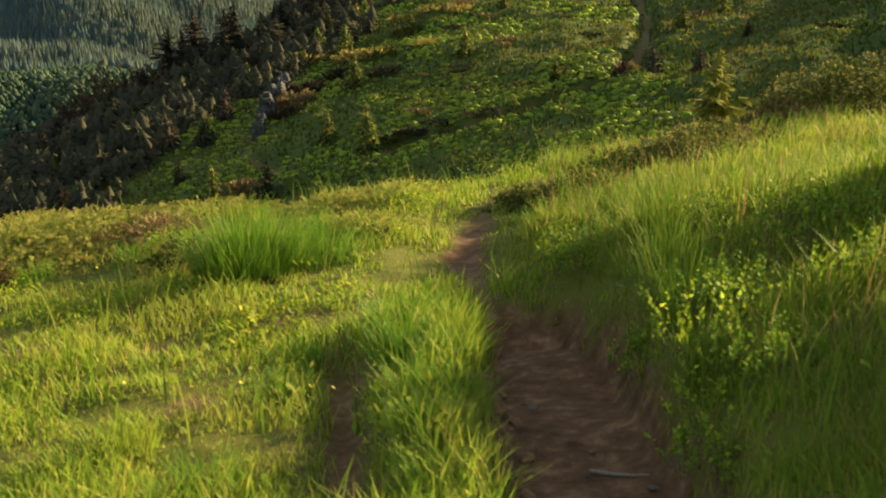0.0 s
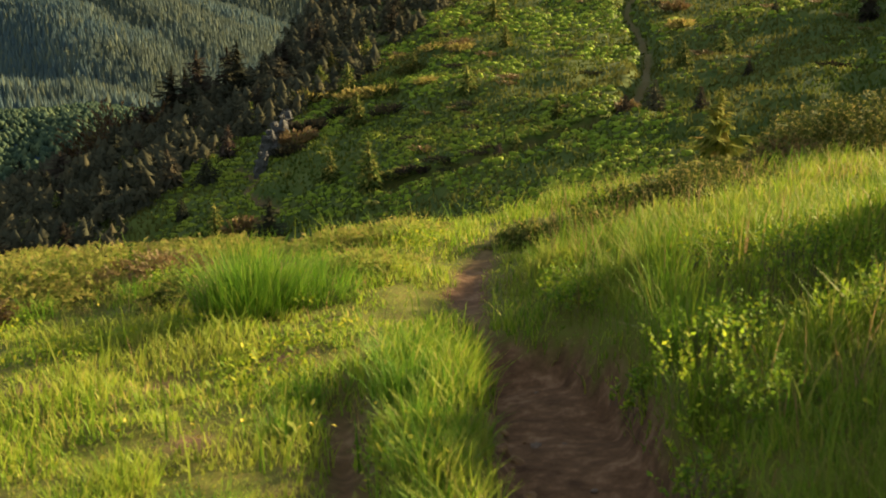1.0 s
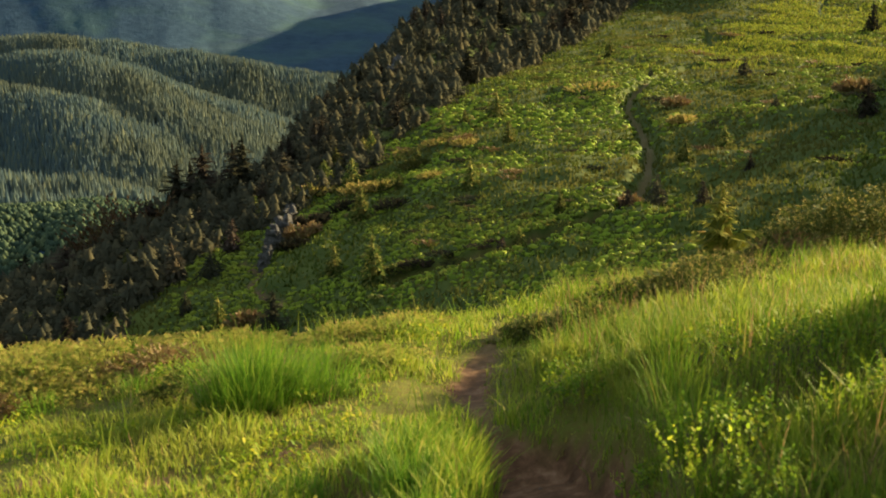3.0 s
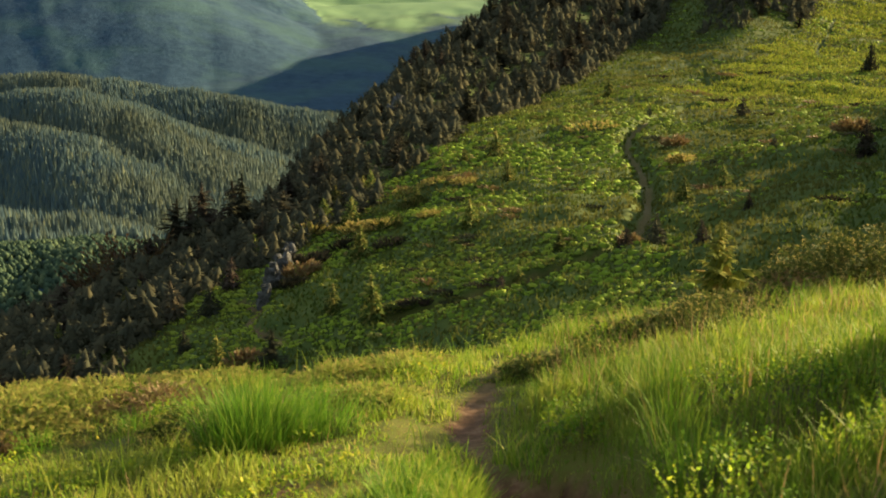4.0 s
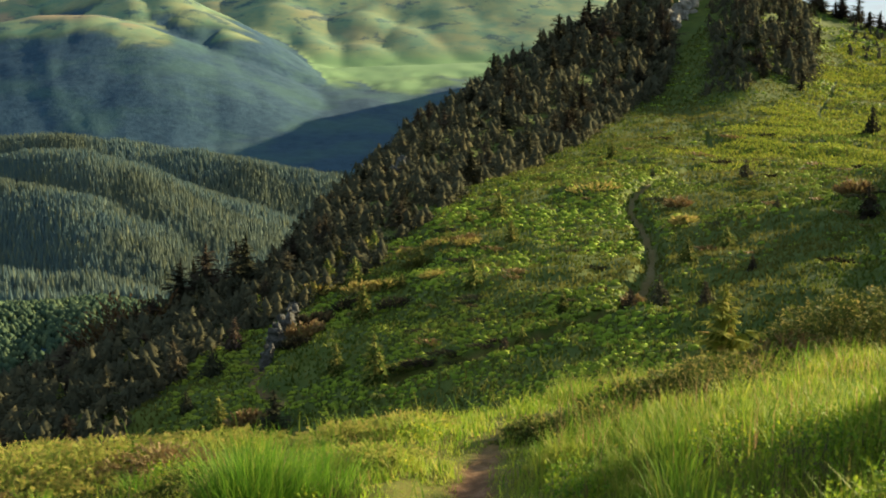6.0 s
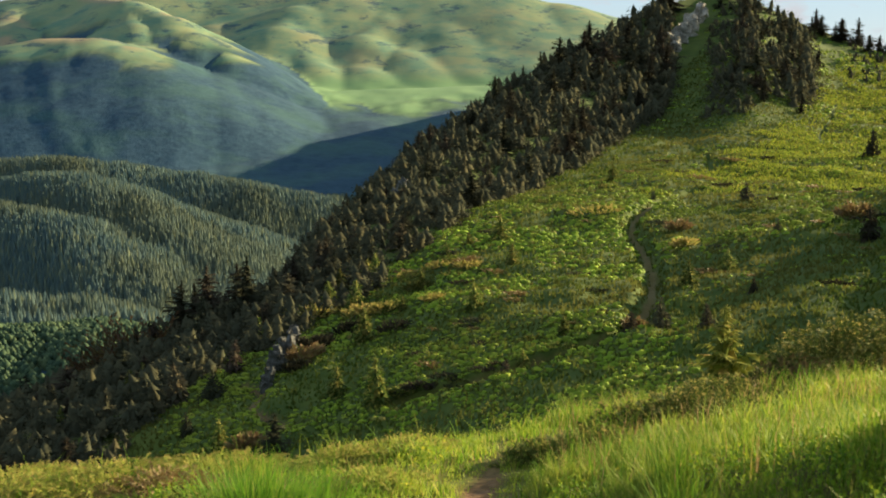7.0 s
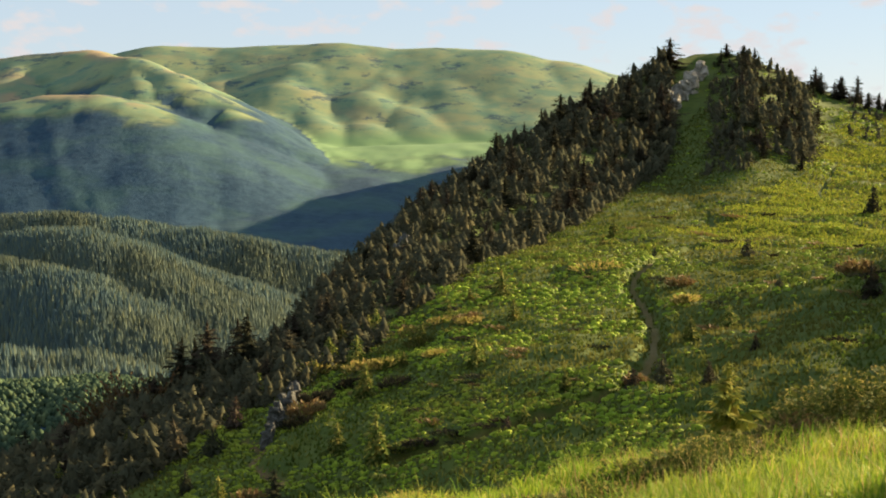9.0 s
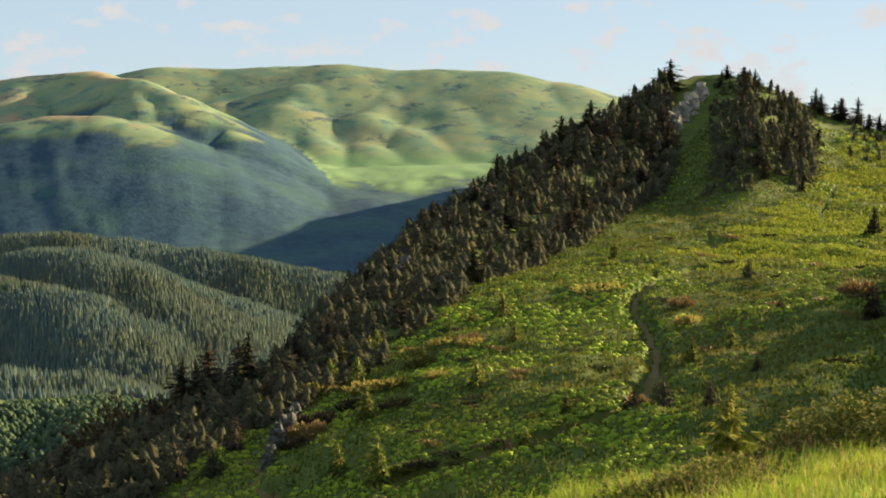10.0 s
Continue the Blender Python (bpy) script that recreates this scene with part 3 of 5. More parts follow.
# long single blades that stand out on the crest and bank
x, y = scatter(7600, 3.0, 15.5, -20, 24, 2.0)
off = path_offset(x, y)
tuft = fbm(x * 1.7, y * 1.7, 2, 49)
keep = (np.abs(off) > path_width(y) + 0.1) & ((off > 0.5) | (RNG.rand(len(x)) < 0.25)) & (tuft > -0.1)
x, y, tuft = x[keep], y[keep], tuft[keep]
v, f = blades(on_ground(x, y, -0.01), (0.2 + 0.2 * RNG.rand(len(x))) * (0.8 + 0.3 * tuft), 0.006 + 0.006 * RNG.rand(len(x)), RNG.rand(len(x)) * 6.28, 0.1 + 0.6 * RNG.rand(len(x)), 4)
stuff("long_grass", v, f, M_TALL, "long single grass blades standing above the turf", "grass")

# dry reddish stalks in the tall grass
x, y = scatter(4200, 2.8, 13.0, -20, 24, 1.6)
off = path_offset(x, y)
keep = ((off > 0.4) | ((off < -0.6) & (RNG.rand(len(x)) < 0.35))) & (fbm(x * 1.2, y * 1.2, 2, 48) > -0.2)
x, y, off = x[keep], y[keep], off[keep]
v, f = blades(on_ground(x, y, -0.01), (0.14 + 0.2 * RNG.rand(len(x))) * np.where(off > 0, 1.0, 0.6), 0.003 + 0.003 * RNG.rand(len(x)), RNG.rand(len(x)) * 6.28, 0.1 + 0.5 * RNG.rand(len(x)), 3)
stuff("dry_stalks", v, f, M_STALK, "thin reddish dry stalks among the grass", "grass")

# small leafy herbs in patches of the turf
x, y = scatter(60000, 2.6, 11.0, -22, 22)
keep = (np.abs(path_offset(x, y)) > 0.36) & (fbm(x * 1.6, y * 1.6, 3, 46) > 0.5 + 0.3 * RNG.rand(len(x)))
x, y = x[keep], y[keep]
n = len(x)
c = on_ground(x, y, 0.0) + np.stack([0 * x, 0 * x, 0.02 + 0.07 * RNG.rand(n)], 1)
a, big = RNG.rand(n) * 6.283, 0.009 + 0.011 * RNG.rand(n)
d = np.stack([np.cos(a), np.sin(a), 0.7 * RNG.randn(n)], 1) * big[:, None]
s = np.stack([-np.sin(a), np.cos(a), 0.4 * RNG.randn(n)], 1) * (0.5 * big)[:, None]
v = np.stack([c - d, c + s, c + d, c - s], 1).reshape(-1, 3)
f = (np.arange(n) * 4)[:, None, None] + np.array([(0, 1, 2), (0, 2, 3)])[None]
stuff("meadow_herbs", v, f.reshape(-1, 3), M_HERB, "low leafy yellow-green herbs in the meadow turf", "plants")

# buttercups in the turf
x, y = scatter(480, 3.2, 10.5, -22, 22)
keep = (np.abs(path_offset(x, y)) > 0.4) & (fbm(x * 1.3, y * 1.3, 2, 47) > 0.45)
x, y = x[keep], y[keep]
n = len(x)
head = on_ground(x, y, 0.0) + np.stack([0.02 * RNG.randn(n), 0.02 * RNG.randn(n), 0.09 + 0.07 * RNG.rand(n)], 1)
wide = 0.007 + 0.005 * RNG.rand(n)
tip = RNG.randn(n, 2) * 0.4
rows = [head - np.array([0, 0, 0.004])]
for k in range(10):
    a, w = 0.6283 * k, wide * (1.0 if k % 2 else 0.72)
    rows.append(head + np.stack([w * math.cos(a), w * math.sin(a), w * (tip[:, 0] * math.cos(a) + tip[:, 1] * math.sin(a)) + 0.003], 1))
v = np.stack(rows, 1)
f = (np.arange(n) * 11)[:, None, None] + np.array([(0, 1 + k, 1 + (k + 1) % 10) for k in range(10)])[None]
stuff("buttercups", v.reshape(-1, 3), f.reshape(-1, 3), M_PETAL, "small yellow buttercups scattered in the grass", "flowers")

# ---- things ----
def thing(name, x, y, label, category, group="", turn=0.0, size=1.0, sink=0.0):
    ob = new(name)
    ob.matrix_basis = pose(x, y, float(height(np.array([x]), np.array([y]))[0]) - sink, 0, 0, turn) @ Matrix.Scale(size, 4)
    return tagged(ob, label, category, group)


def part(name, verts, tris, mat, parent, label=""):
    ob = new(name, mesh_of(name, verts, tris, mat))
    ob.parent = parent
    return tagged(ob, label) if label else ob


def spruce_crown(rng, whorls, arms, pairs, wide=0.2, bare=0.06, ragged=0.3, core=0.55, fat=None):
    """Needled branches of a spruce one metre high: a ragged dark core and drooping boughs."""
    v, f = [], []

    def tri(a, b, c):
        f.append((len(v), len(v) + 1, len(v) + 2))
        v.extend((a, b, c))

    fat = fat or 0.48 + 0.25 * rng.rand()
    bulge = 6.283 * rng.rand(3)

    def reach(h, a):
        lop = 1 + 0.16 * math.sin(a + bulge[0] + 5 * h) + 0.12 * math.sin(2 * a + bulge[1] - 9 * h) + 0.1 * math.sin(23 * h + bulge[2])
        return wide * (1 - h) ** fat * lop + 0.01

    for w in range(whorls):
        h = bare + (1 - bare) * ((w + 0.8 * (rng.rand() - 0.5)) / whorls if w else 0.0)
        skirt = []
        for k in range(2 * arms):
            a = 3.1416 * (k + 0.6 * rng.rand()) / arms + w
            q = core * reach(h, a) * ((0.75 if k % 2 else 1.1) + 0.35 * rng.rand())
            skirt.append(np.array([q * math.cos(a), q * math.sin(a), h - 0.45 * q - 0.5 / whorls * rng.rand()]))
        for k in range(2 * arms):
            tri(np.array([0, 0, h + 1.6 / whorls * (1 - 0.4 * h)]), skirt[k], skirt[(k + 1) % (2 * arms)])
    boughs = whorls * arms
    for b in range(boughs if pairs else 0):
        h = bare + (1 - bare) * ((b + rng.rand()) / boughs) ** 0.95
        a = 2.39996 * b + 0.8 * rng.randn()
        long = reach(h, a) * (1 - ragged + 1.5 * ragged * rng.rand())
        d = np.array([math.cos(a), math.sin(a), 0])
        s = np.array([-d[1], d[0], 0])
        droop = (0.45 - 0.8 * h + 0.2 * rng.randn()) * long
        p0 = np.array([0, 0, h + 0.01])
        p1 = p0 + d * long * 0.55 + np.array([0, 0, -droop * 0.8])
        p2 = p0 + d * long + np.array([0, 0, -droop * 0.75])
        wd = long * 0.08 + 0.004
        tri(p0 - s * wd * 0.3, p0 + s * wd * 0.3, p1)
        tri(p1 - s * wd, p1 + s * wd, p2)
        for q in range(pairs):
            u = (q + 0.6) / pairs
            c = p0 * (1 - u) + p2 * u + np.array([0, 0, -droop * 0.3 * math.sin(3.14 * u)])
            ln = (long * (0.6 - 0.35 * u) + 0.01) * (0.6 + 0.7 * rng.rand())
            for sg in (-1, 1):
                tip = c + s * sg * ln * 0.75 + d * ln * 0.5 + np.array([0, 0, -ln * (0.1 + 0.5 * rng.rand())])
                tri(c - d * ln * 0.2, c + d * ln * 0.24, tip)
    top = np.array([0, 0, 1.03])
    for k in range(3):
        s = np.array([math.cos(2.1 * k), math.sin(2.1 * k), 0]) * 0.01
        tri(np.array([0, 0, 0.92]) - s, np.array([0, 0, 0.92]) + s, top)
    return np.array(v), np.array(f)


def bushy_crown(rng, sprays, wide, fat, whorls=9, sides=8, fine=1.0):
    """A pointed spruce crown one metre high: a dark tiered core thickly set with hanging needle sprays."""
    ph = 6.283 * rng.rand(5)

    def reach(h, a):
        lumps = 1 + 0.15 * np.sin(a + ph[0] + 4 * h) + 0.13 * np.sin(2 * a + ph[1] - 8 * h) + 0.1 * np.sin(17 * h + ph[2]) + 0.1 * np.sin(3 * a + 13 * h + ph[3])
        return (wide * np.clip(1.0 - h, 0, 1) ** fat + 0.006) * lumps

    v, f = [], []
    for w in range(whorls):
        h = 0.02 + 0.95 * w / whorls
        ring = []
        for k in range(sides):
            a = 6.283 * (k + rng.rand() * 0.7) / sides + w
            q = (0.5 if k % 2 else 0.3) * reach(h, a)
            ring.append((q * math.cos(a), q * math.sin(a), h - 0.4 * q))
        k0 = len(v)
        v += ring + [(0, 0, min(0.99, h + 1.9 / whorls))]
        f += [(k0 + k, k0 + (k + 1) % sides, k0 + sides) for k in range(sides)]
    n = sprays
    h, a = 1 - (1 - rng.rand(n)) ** 0.6, rng.rand(n) * 6.283
    q = reach(h, a) * (0.35 + 0.72 * rng.rand(n) ** 0.8)
    c = np.stack([q * np.cos(a), q * np.sin(a), h - 0.25 * q], 1)
    out = np.stack([np.cos(a), np.sin(a), -0.35 - 0.5 * rng.rand(n) + 1.5 * h**3], 1) + 0.3 * rng.randn(n, 3)
    out *= (fine * (0.035 + 0.05 * rng.rand(n)) * (1.15 - 0.6 * h))[:, None]
    side = np.cross(out, rng.randn(n, 3) + np.array([0, 0, 1.5]))
    side *= 0.34 * (np.linalg.norm(out, axis=1) / (np.linalg.norm(side, axis=1) + 1e-9))[:, None]
    k0 = len(v)
    v = np.concatenate([np.array(v), np.stack([c - side, c + side, c + out], 1).reshape(-1, 3)])
    f = np.concatenate([np.array(f), k0 + np.arange(3 * n).reshape(-1, 3)])
    return v, f


def stem(rings, sides, radius, tall):
    v, f = [], []
    for i in range(rings + 1):
        s = i / rings
        for k in range(sides):
            a = 6.283 * k / sides
            rad = radius * (1 - s) ** 0.8 + 0.0015
            v.append((rad * math.cos(a), rad * math.sin(a), tall * s))
    for i in range(rings):
        for k in range(sides):
            a, b = i * sides + k, i * sides + (k + 1) % sides
            f += [(a, b, b + sides), (a, b + sides, a + sides)]
    return np.array(v), np.array(f)


def spruce(name, x, y, tall, label, group, mat, rng, whorls=13, arms=7, pairs=3, wide=0.2, ragged=0.3, bare=0.06, core=0.55, fat=None):
    ob = thing(name, x, y, label, "tree", group, rng.rand() * 360, tall, 0.05 * tall)
    part("trunk", *stem(4, 6, 0.018, 0.97), M_BARK, ob)
    part("crown", *spruce_crown(rng, whorls, arms, pairs, wide, bare, ragged, core, fat), mat, ob)
    return ob


def stand_at(x, y, tall, rng, sink=0.05):
    z = float(height(np.array([x]), np.array([y]))[0]) - sink * tall
    return pose(x, y, z, rng.randn() * 2.0, rng.randn() * 2.0, rng.rand() * 360)


# the dark spruce wood on the shaded flank of the hill
rng = np.random.RandomState(5)


def plant(ob, first, x, y, tall, rng, wide=1.0):
    """Sets the first tree of a kind, or a copy of it, at a place and size."""
    m = stand_at(x, y, tall, rng)
    if not first:
        ob = copy_thing(ob, m)
    else:
        ob.matrix_basis = m
    ob.scale = (tall * wide, tall * wide, tall)
    return ob


def far_enough(x, y, others, gap):
    return all((x - qx) ** 2 + (y - qy) ** 2 > gap * gap for qx, qy in others)


def wood_spruce(i, rng):
    ob = thing("spruce", 0, 110 + 4 * i, "tall dark green spruce standing in the hillside wood", "tree", "spruces of the wood")
    part("trunk", *stem(4, 6, 0.018, 0.97), M_BARK, ob)
    part("crown", *spruce_crown(rng, 12, 7, 6, 0.29 + 0.05 * (i % 3), 0.03, 0.55, 0.3, 0.6 + 0.07 * i), M_NEEDLE, ob)
    return ob


kinds = [wood_spruce(i, rng) for i in range(5)]
spots, tries = [], 0
while len(spots) < 190 and tries < 30000:
    tries += 1
    u = -0.37 + rng.rand() * 0.57
    r0, r1 = float(wood_start(u)), float(curve(u, BEAR, RIDGE_R)) + 6
    r = r0 + (r1 - r0) * rng.rand() ** 0.8
    a = math.atan(u)
    px, py = r * math.sin(a), r * math.cos(a)
    bare_cliff = 0.174 < u < 0.21 and r > 255
    if not bare_cliff and far_enough(px, py, spots, 1.2 + r * 0.009):
        spots.append((px, py))
for u0, u1, r0, r1, count in ((0.218, 0.284, 232, 300, 34), (0.224, 0.290, 290, 350, 38), (0.214, 0.232, 336, 350, 5), (0.282, 0.36, 340, 352, 16), (0.21, 0.235, 335, 352, 4)):
    made = 0
    while made < count:
        u, r = u0 + rng.rand() * (u1 - u0), r0 + rng.rand() * (r1 - r0)
        a = math.atan(u)
        px, py = r * math.sin(a), r * math.cos(a)
        if far_enough(px, py, spots, 2.2):
            spots.append((px, py))
            made += 1
for i, (px, py) in enumerate(spots):
    r = math.hypot(px, py)
    tall = (2.0 + 0.02 * min(r, 250)) * (0.45 + 0.95 * rng.rand() ** 1.3) * (0.65 if px < -0.19 * py else 0.85 if px > 0.285 * py else 0.62 if px > 0.21 * py else 0.66 + 0.3 * float(sstep(0.0, 0.1, px / py)))
    plant(kinds[i] if i < 5 else kinds[int(rng.randint(5))], i < 5, px, py, tall * 0.9, rng, 1.1 + 0.7 * rng.rand())
for px, py, tall in ((-22.2, 103.0, 6.4), (-20.0, 103.5, 7.0), (-15.5, 97.0, 6.0), (-16.8, 101.0, 5.6), (-21.2, 105.0, 5.6)):
    plant(kinds[4], False, px, py, tall * 0.86, rng, 1.5)

# undergrowth that fills the wood
cv, cf = bushy_crown(np.random.RandomState(3), 130, 0.60, 0.5, 4, 6, 1.6)
n = 2900
u = -0.38 + RNG.rand(n) * 0.6
r0, r1 = wood_start(u) - 5, curve(u, BEAR, RIDGE_R) + 14
r = r0 + (r1 - r0) * RNG.rand(n) ** 0.85
keep = (u < 0.205) & ~((u > 0.172) & (r > 250))
u, r = u[keep], r[keep]
ua, ra = 0.228 + RNG.rand(150) * 0.056, 238 + RNG.rand(150) * 108
ub = 0.0 + RNG.rand(190) * 0.175
rb = wood_start(ub) - 4 + RNG.rand(190) * 34
uc, rc = 0.203 + RNG.rand(130) * 0.034, 226 + RNG.rand(130) * 108
ud, rd = 0.312 + RNG.rand(46) * 0.045, 300 + RNG.rand(46) * 44
small = np.concatenate([np.ones(len(u) + len(ua) + len(ub)), np.full(130, 0.68), np.full(46, 0.5)])
u, r = np.concatenate([u, ua, ub, uc, ud]), np.concatenate([r, ra, rb, rc, rd])
n, a = len(u), np.arctan(u)
base = on_ground(r * np.sin(a), r * np.cos(a), -0.1)
size = small * (1.1 + 0.0105 * r) * (0.5 + 0.8 * RNG.rand(n))
turn = RNG.rand(n) * 6.283
ca, sa = np.cos(turn)[:, None], np.sin(turn)[:, None]
vx, vy = cv[None, :, 0] * ca - cv[None, :, 1] * sa, cv[None, :, 0] * sa + cv[None, :, 1] * ca
squat = (0.52 + 0.5 * RNG.rand(n))[:, None]
lean = 0.22 * RNG.randn(n, 2)
vz = np.repeat(cv[None, :, 2], n, 0)
v = np.stack([vx * (1.25 - 0.3 * squat) + lean[:, :1] * vz, vy * (1.25 - 0.3 * squat) + lean[:, 1:] * vz, vz * squat], -1) * size[:, None, None] + base[:, None]
f = (np.arange(n) * len(cv))[:, None, None] + cf[None]
stuff("spruce_thicket", v.reshape(-1, 3), f.reshape(-1, 3), M_NEEDLE, "dense dark thicket of low spruces between the trunks", "forest")

# young spruces on the open slope: plan and height
YOUNG = [(-3.3, 58.6, 2.1), (-5.7, 64.3, 1.3), (3.7, 59.7, 1.0), (6.0, 63.5, 0.9), (1.7, 75.6, 1.4), (4.4, 101.9, 1.9), (18.5, 141.6, 1.8), (13.6, 70.3, 1.2), (16.6, 74.1, 1.1), (-1.8, 89.7, 1.1), (0.0, 99.1, 1.0)]
YOUNG += [(-2.9, 81.9, 0.8), (-5.0, 75.7, 1.7), (-6.2, 98.5, 1.4), (-5.6, 97.8, 1.6), (-8.2, 96.2, 1.5), (-6.4, 87.7, 1.8), (-8.7, 92.5, 1.2), (1.8, 102.6, 0.8), (4.7, 90.0, 1.2), (16.0, 130.9, 0.9)]
DARK = [(2.8, 58.9, 1.1), (9.2, 62.3, 1.1), (10.5, 61.0, 1.2), (16.0, 65.3, 0.7), (26.3, 111.1, 1.3), (21.5, 81.9, 0.7), (24.6, 73.3, 1.7), (54.1, 162.1, 2.9), (19.2, 117.8, 0.7), (-13.7, 64.9, 1.0), (-15.7, 72.0, 2.0), (-13.5, 71.2, 1.4), (-13.0, 76.0, 1.7), (12.1, 58.0, 0.9)]
PALE = [(-11.1, 60.1, 1.4), (-23.8, 75.7, 1.1), (-23.8, 70.0, 1.0), (-17.1, 82.5, 1.0), (-16.3, 83.7, 0.9), (-21.0, 81.9, 1.1), (-20.2, 82.5, 1.3), (-13.0, 86.2, 1.2), (-10.1, 59.3, 0.8)]


def young_spruce(label, mat, wide, rng):
    ob = thing("young_spruce", 0, 90, label, "tree", "young spruces")
    part("trunk", *stem(4, 6, 0.02, 0.97), M_BARK, ob)
    part("crown", *bushy_crown(rng, 560, wide * 0.85, 0.8, 7, 7, 1.5), mat, ob)
    return ob


for rows, mat, label in (
    (YOUNG, M_YOUNG, "young yellow-green spruce on the open heath slope"),
    (DARK, M_NEEDLE, "small dark green spruce standing on the heath"),
    (PALE, M_YOUNG, "pale young spruce at the edge of the wood"),
):
    mother = [young_spruce(label, mat, 0.32 + 0.05 * i, rng) for i in range(3)]
    for i, (px, py, tall) in enumerate(rows):
        plant(mother[i % 3], i < 3, px, py, tall * 1.3, rng, 0.85 + 0.4 * rng.rand())
plant(kinds[0], False, -8.0, 56.9, 2.1, rng, 1.3)

# the spruce on the near crest
spruce("young_spruce", 3.5, 15.6, 2.05, "young spruce with open yellow-green branches on the near crest", "", M_PALESPRUCE, rng, 15, 8, 8, 0.40, 0.42, 0.02, 0.45, 0.9)

# low bushes on the slope
def bush(name, x, y, wide, tall, mat, label, rng, twigs=70, leaves=5, spray=None, category="shrub", group=""):
    """A low spreading shrub of twigs with needle sprays."""
    ob = thing(name, x, y, label, category, group)
    hx, hy = np.array([x - wide, x + wide, x, x]), np.array([y, y, y - wide, y + wide])
    hz = height(hx, hy)
    gx, gy = (hz[1] - hz[0]) / (2 * wide), (hz[3] - hz[2]) / (2 * wide)
    v, f, w, g = [], [], [], []
    for i in range(twigs):
        a, q = rng.rand() * 6.283, rng.rand() ** 0.55
        foot = np.array([math.cos(a), math.sin(a), gx * math.cos(a) + gy * math.sin(a)]) * wide * q * 0.7
        d = np.array([math.cos(a) * (0.2 + 0.7 * q), math.sin(a) * (0.2 + 0.7 * q), 1.0 - 0.55 * q])
        tip = foot + d * tall * (0.7 + 0.5 * rng.rand())
        s = np.cross(d, (0, 0, 1.0)) + 1e-6
        s /= np.linalg.norm(s)
        k = len(w)
        w += [foot - s * 0.008 * wide, foot + s * 0.008 * wide, tip]
        g.append((k, k + 1, k + 2))
        for j in range(leaves):
            h = 0.3 + 0.7 * (j + rng.rand()) / leaves
            c = foot * (1 - h) + tip * h
            for e in range(2):
                o = rng.randn(3)
                o[2] = abs(o[2]) * 0.7 + 0.2
                o = o / np.linalg.norm(o) * 0.6 + d / np.linalg.norm(d) * 0.8
                o *= (spray or min(tall * 0.28, 0.34)) * (0.7 + 0.6 * rng.rand())
                p = np.cross(o, rng.randn(3))
                p *= 0.16 * np.linalg.norm(o) / (np.linalg.norm(p) + 1e-9)
                k = len(v)
                v += [c - p * 0.4, c + o * 0.5 + p, c + o, c + o * 0.5 - p]
                f += [(k, k + 1, k + 2), (k, k + 2, k + 3)]
    tagged(part("twig", np.array(w), np.array(g), M_BARK, ob), kind="stuff")
    part("foliage", np.array(v), np.array(f), mat, ob)
    return ob


for px, py, wide, tall, mat, label in (
    (-9.6, 90.4, 1.4, 0.7, M_YOUNG, "yellowish low shrub above the rock outcrop"),
    (-10.4, 90.3, 1.1, 0.7, M_YOUNG, "yellowish low shrub above the rock outcrop"),
    (-3.9, 83.6, 1.4, 0.6, M_YOUNG, "spreading juniper on the sunlit slope"),
    (-3.2, 95.3, 1.8, 0.5, M_JUNIPER, "flat juniper mat on the slope"),
    (-0.9, 81.5, 0.8, 0.4, M_JUNIPER, "brownish juniper mat on the slope"),
    (1.5, 91.5, 1.0, 0.5, M_JUNIPER, "brownish juniper mat on the slope"),
    (17.8, 97.1, 0.7, 0.8, M_DRY, "brown dry shrub beside the track"),
    (16.5, 87.9, 0.6, 0.7, M_JUNIPER, "yellowish shrub beside the track"),
    (26.4, 81.7, 0.6, 1.0, M_DRY, "brown dry shrub on the heath"),
    (9.5, 63.8, 0.3, 0.6, M_DRY, "brown shrub where the track bends"),
    (13.0, 109.8, 3.0, 0.6, M_JUNIPER, "flat juniper mat on the sunlit slope"),
    (-9.6, 59.0, 0.6, 0.7, M_DRY, "brownish shrub behind the near crest"),
    (-9.3, 88.0, 1.2, 0.9, M_JUNIPER, "golden low shrub at the edge of the wood"),
    (-7.9, 89.5, 1.3, 0.7, M_YOUNG, "yellowish low shrub at the edge of the wood"),
    (-5.8, 83.7, 1.2, 0.7, M_JUNIPER, "golden spreading juniper on the sunlit slope"),
    (-4.3, 83.4, 1.2, 0.6, M_JUNIPER, "golden spreading juniper on the sunlit slope"),
    (-2.2, 89.1, 1.2, 0.6, M_YOUNG, "spreading juniper on the sunlit slope"),
    (-6.3, 80.0, 1.2, 0.6, M_NEEDLE, "dark spreading juniper on the slope"),
    (-3.2, 76.2, 1.0, 0.5, M_NEEDLE, "dark spreading juniper on the slope"),
    (-0.6, 95.0, 1.3, 0.5, M_JUNIPER, "golden spreading juniper on the sunlit slope"),
    (1.5, 93.4, 1.0, 0.5, M_DRY, "brownish juniper mat on the slope"),
    (-8.75, 72.2, 0.8, 0.6, M_NEEDLE, "dark juniper growing against the rock outcrop"),
    (-8.5, 74.6, 0.9, 0.8, M_DRY, "dark juniper growing against the rock outcrop"),
    (-8.3, 77.4, 1.0, 0.8, M_NEEDLE, "dark juniper growing against the rock outcrop"),
    (-25.0, 100.0, 2.0, 4.4, M_RUST, "reddish brown bush at the edge of the wood"),
    (-27.0, 100.0, 1.8, 3.8, M_RUST, "reddish brown bush at the edge of the wood"),
):
    bush("shrub", px, py, wide, tall, mat, label, rng, 90, 7)

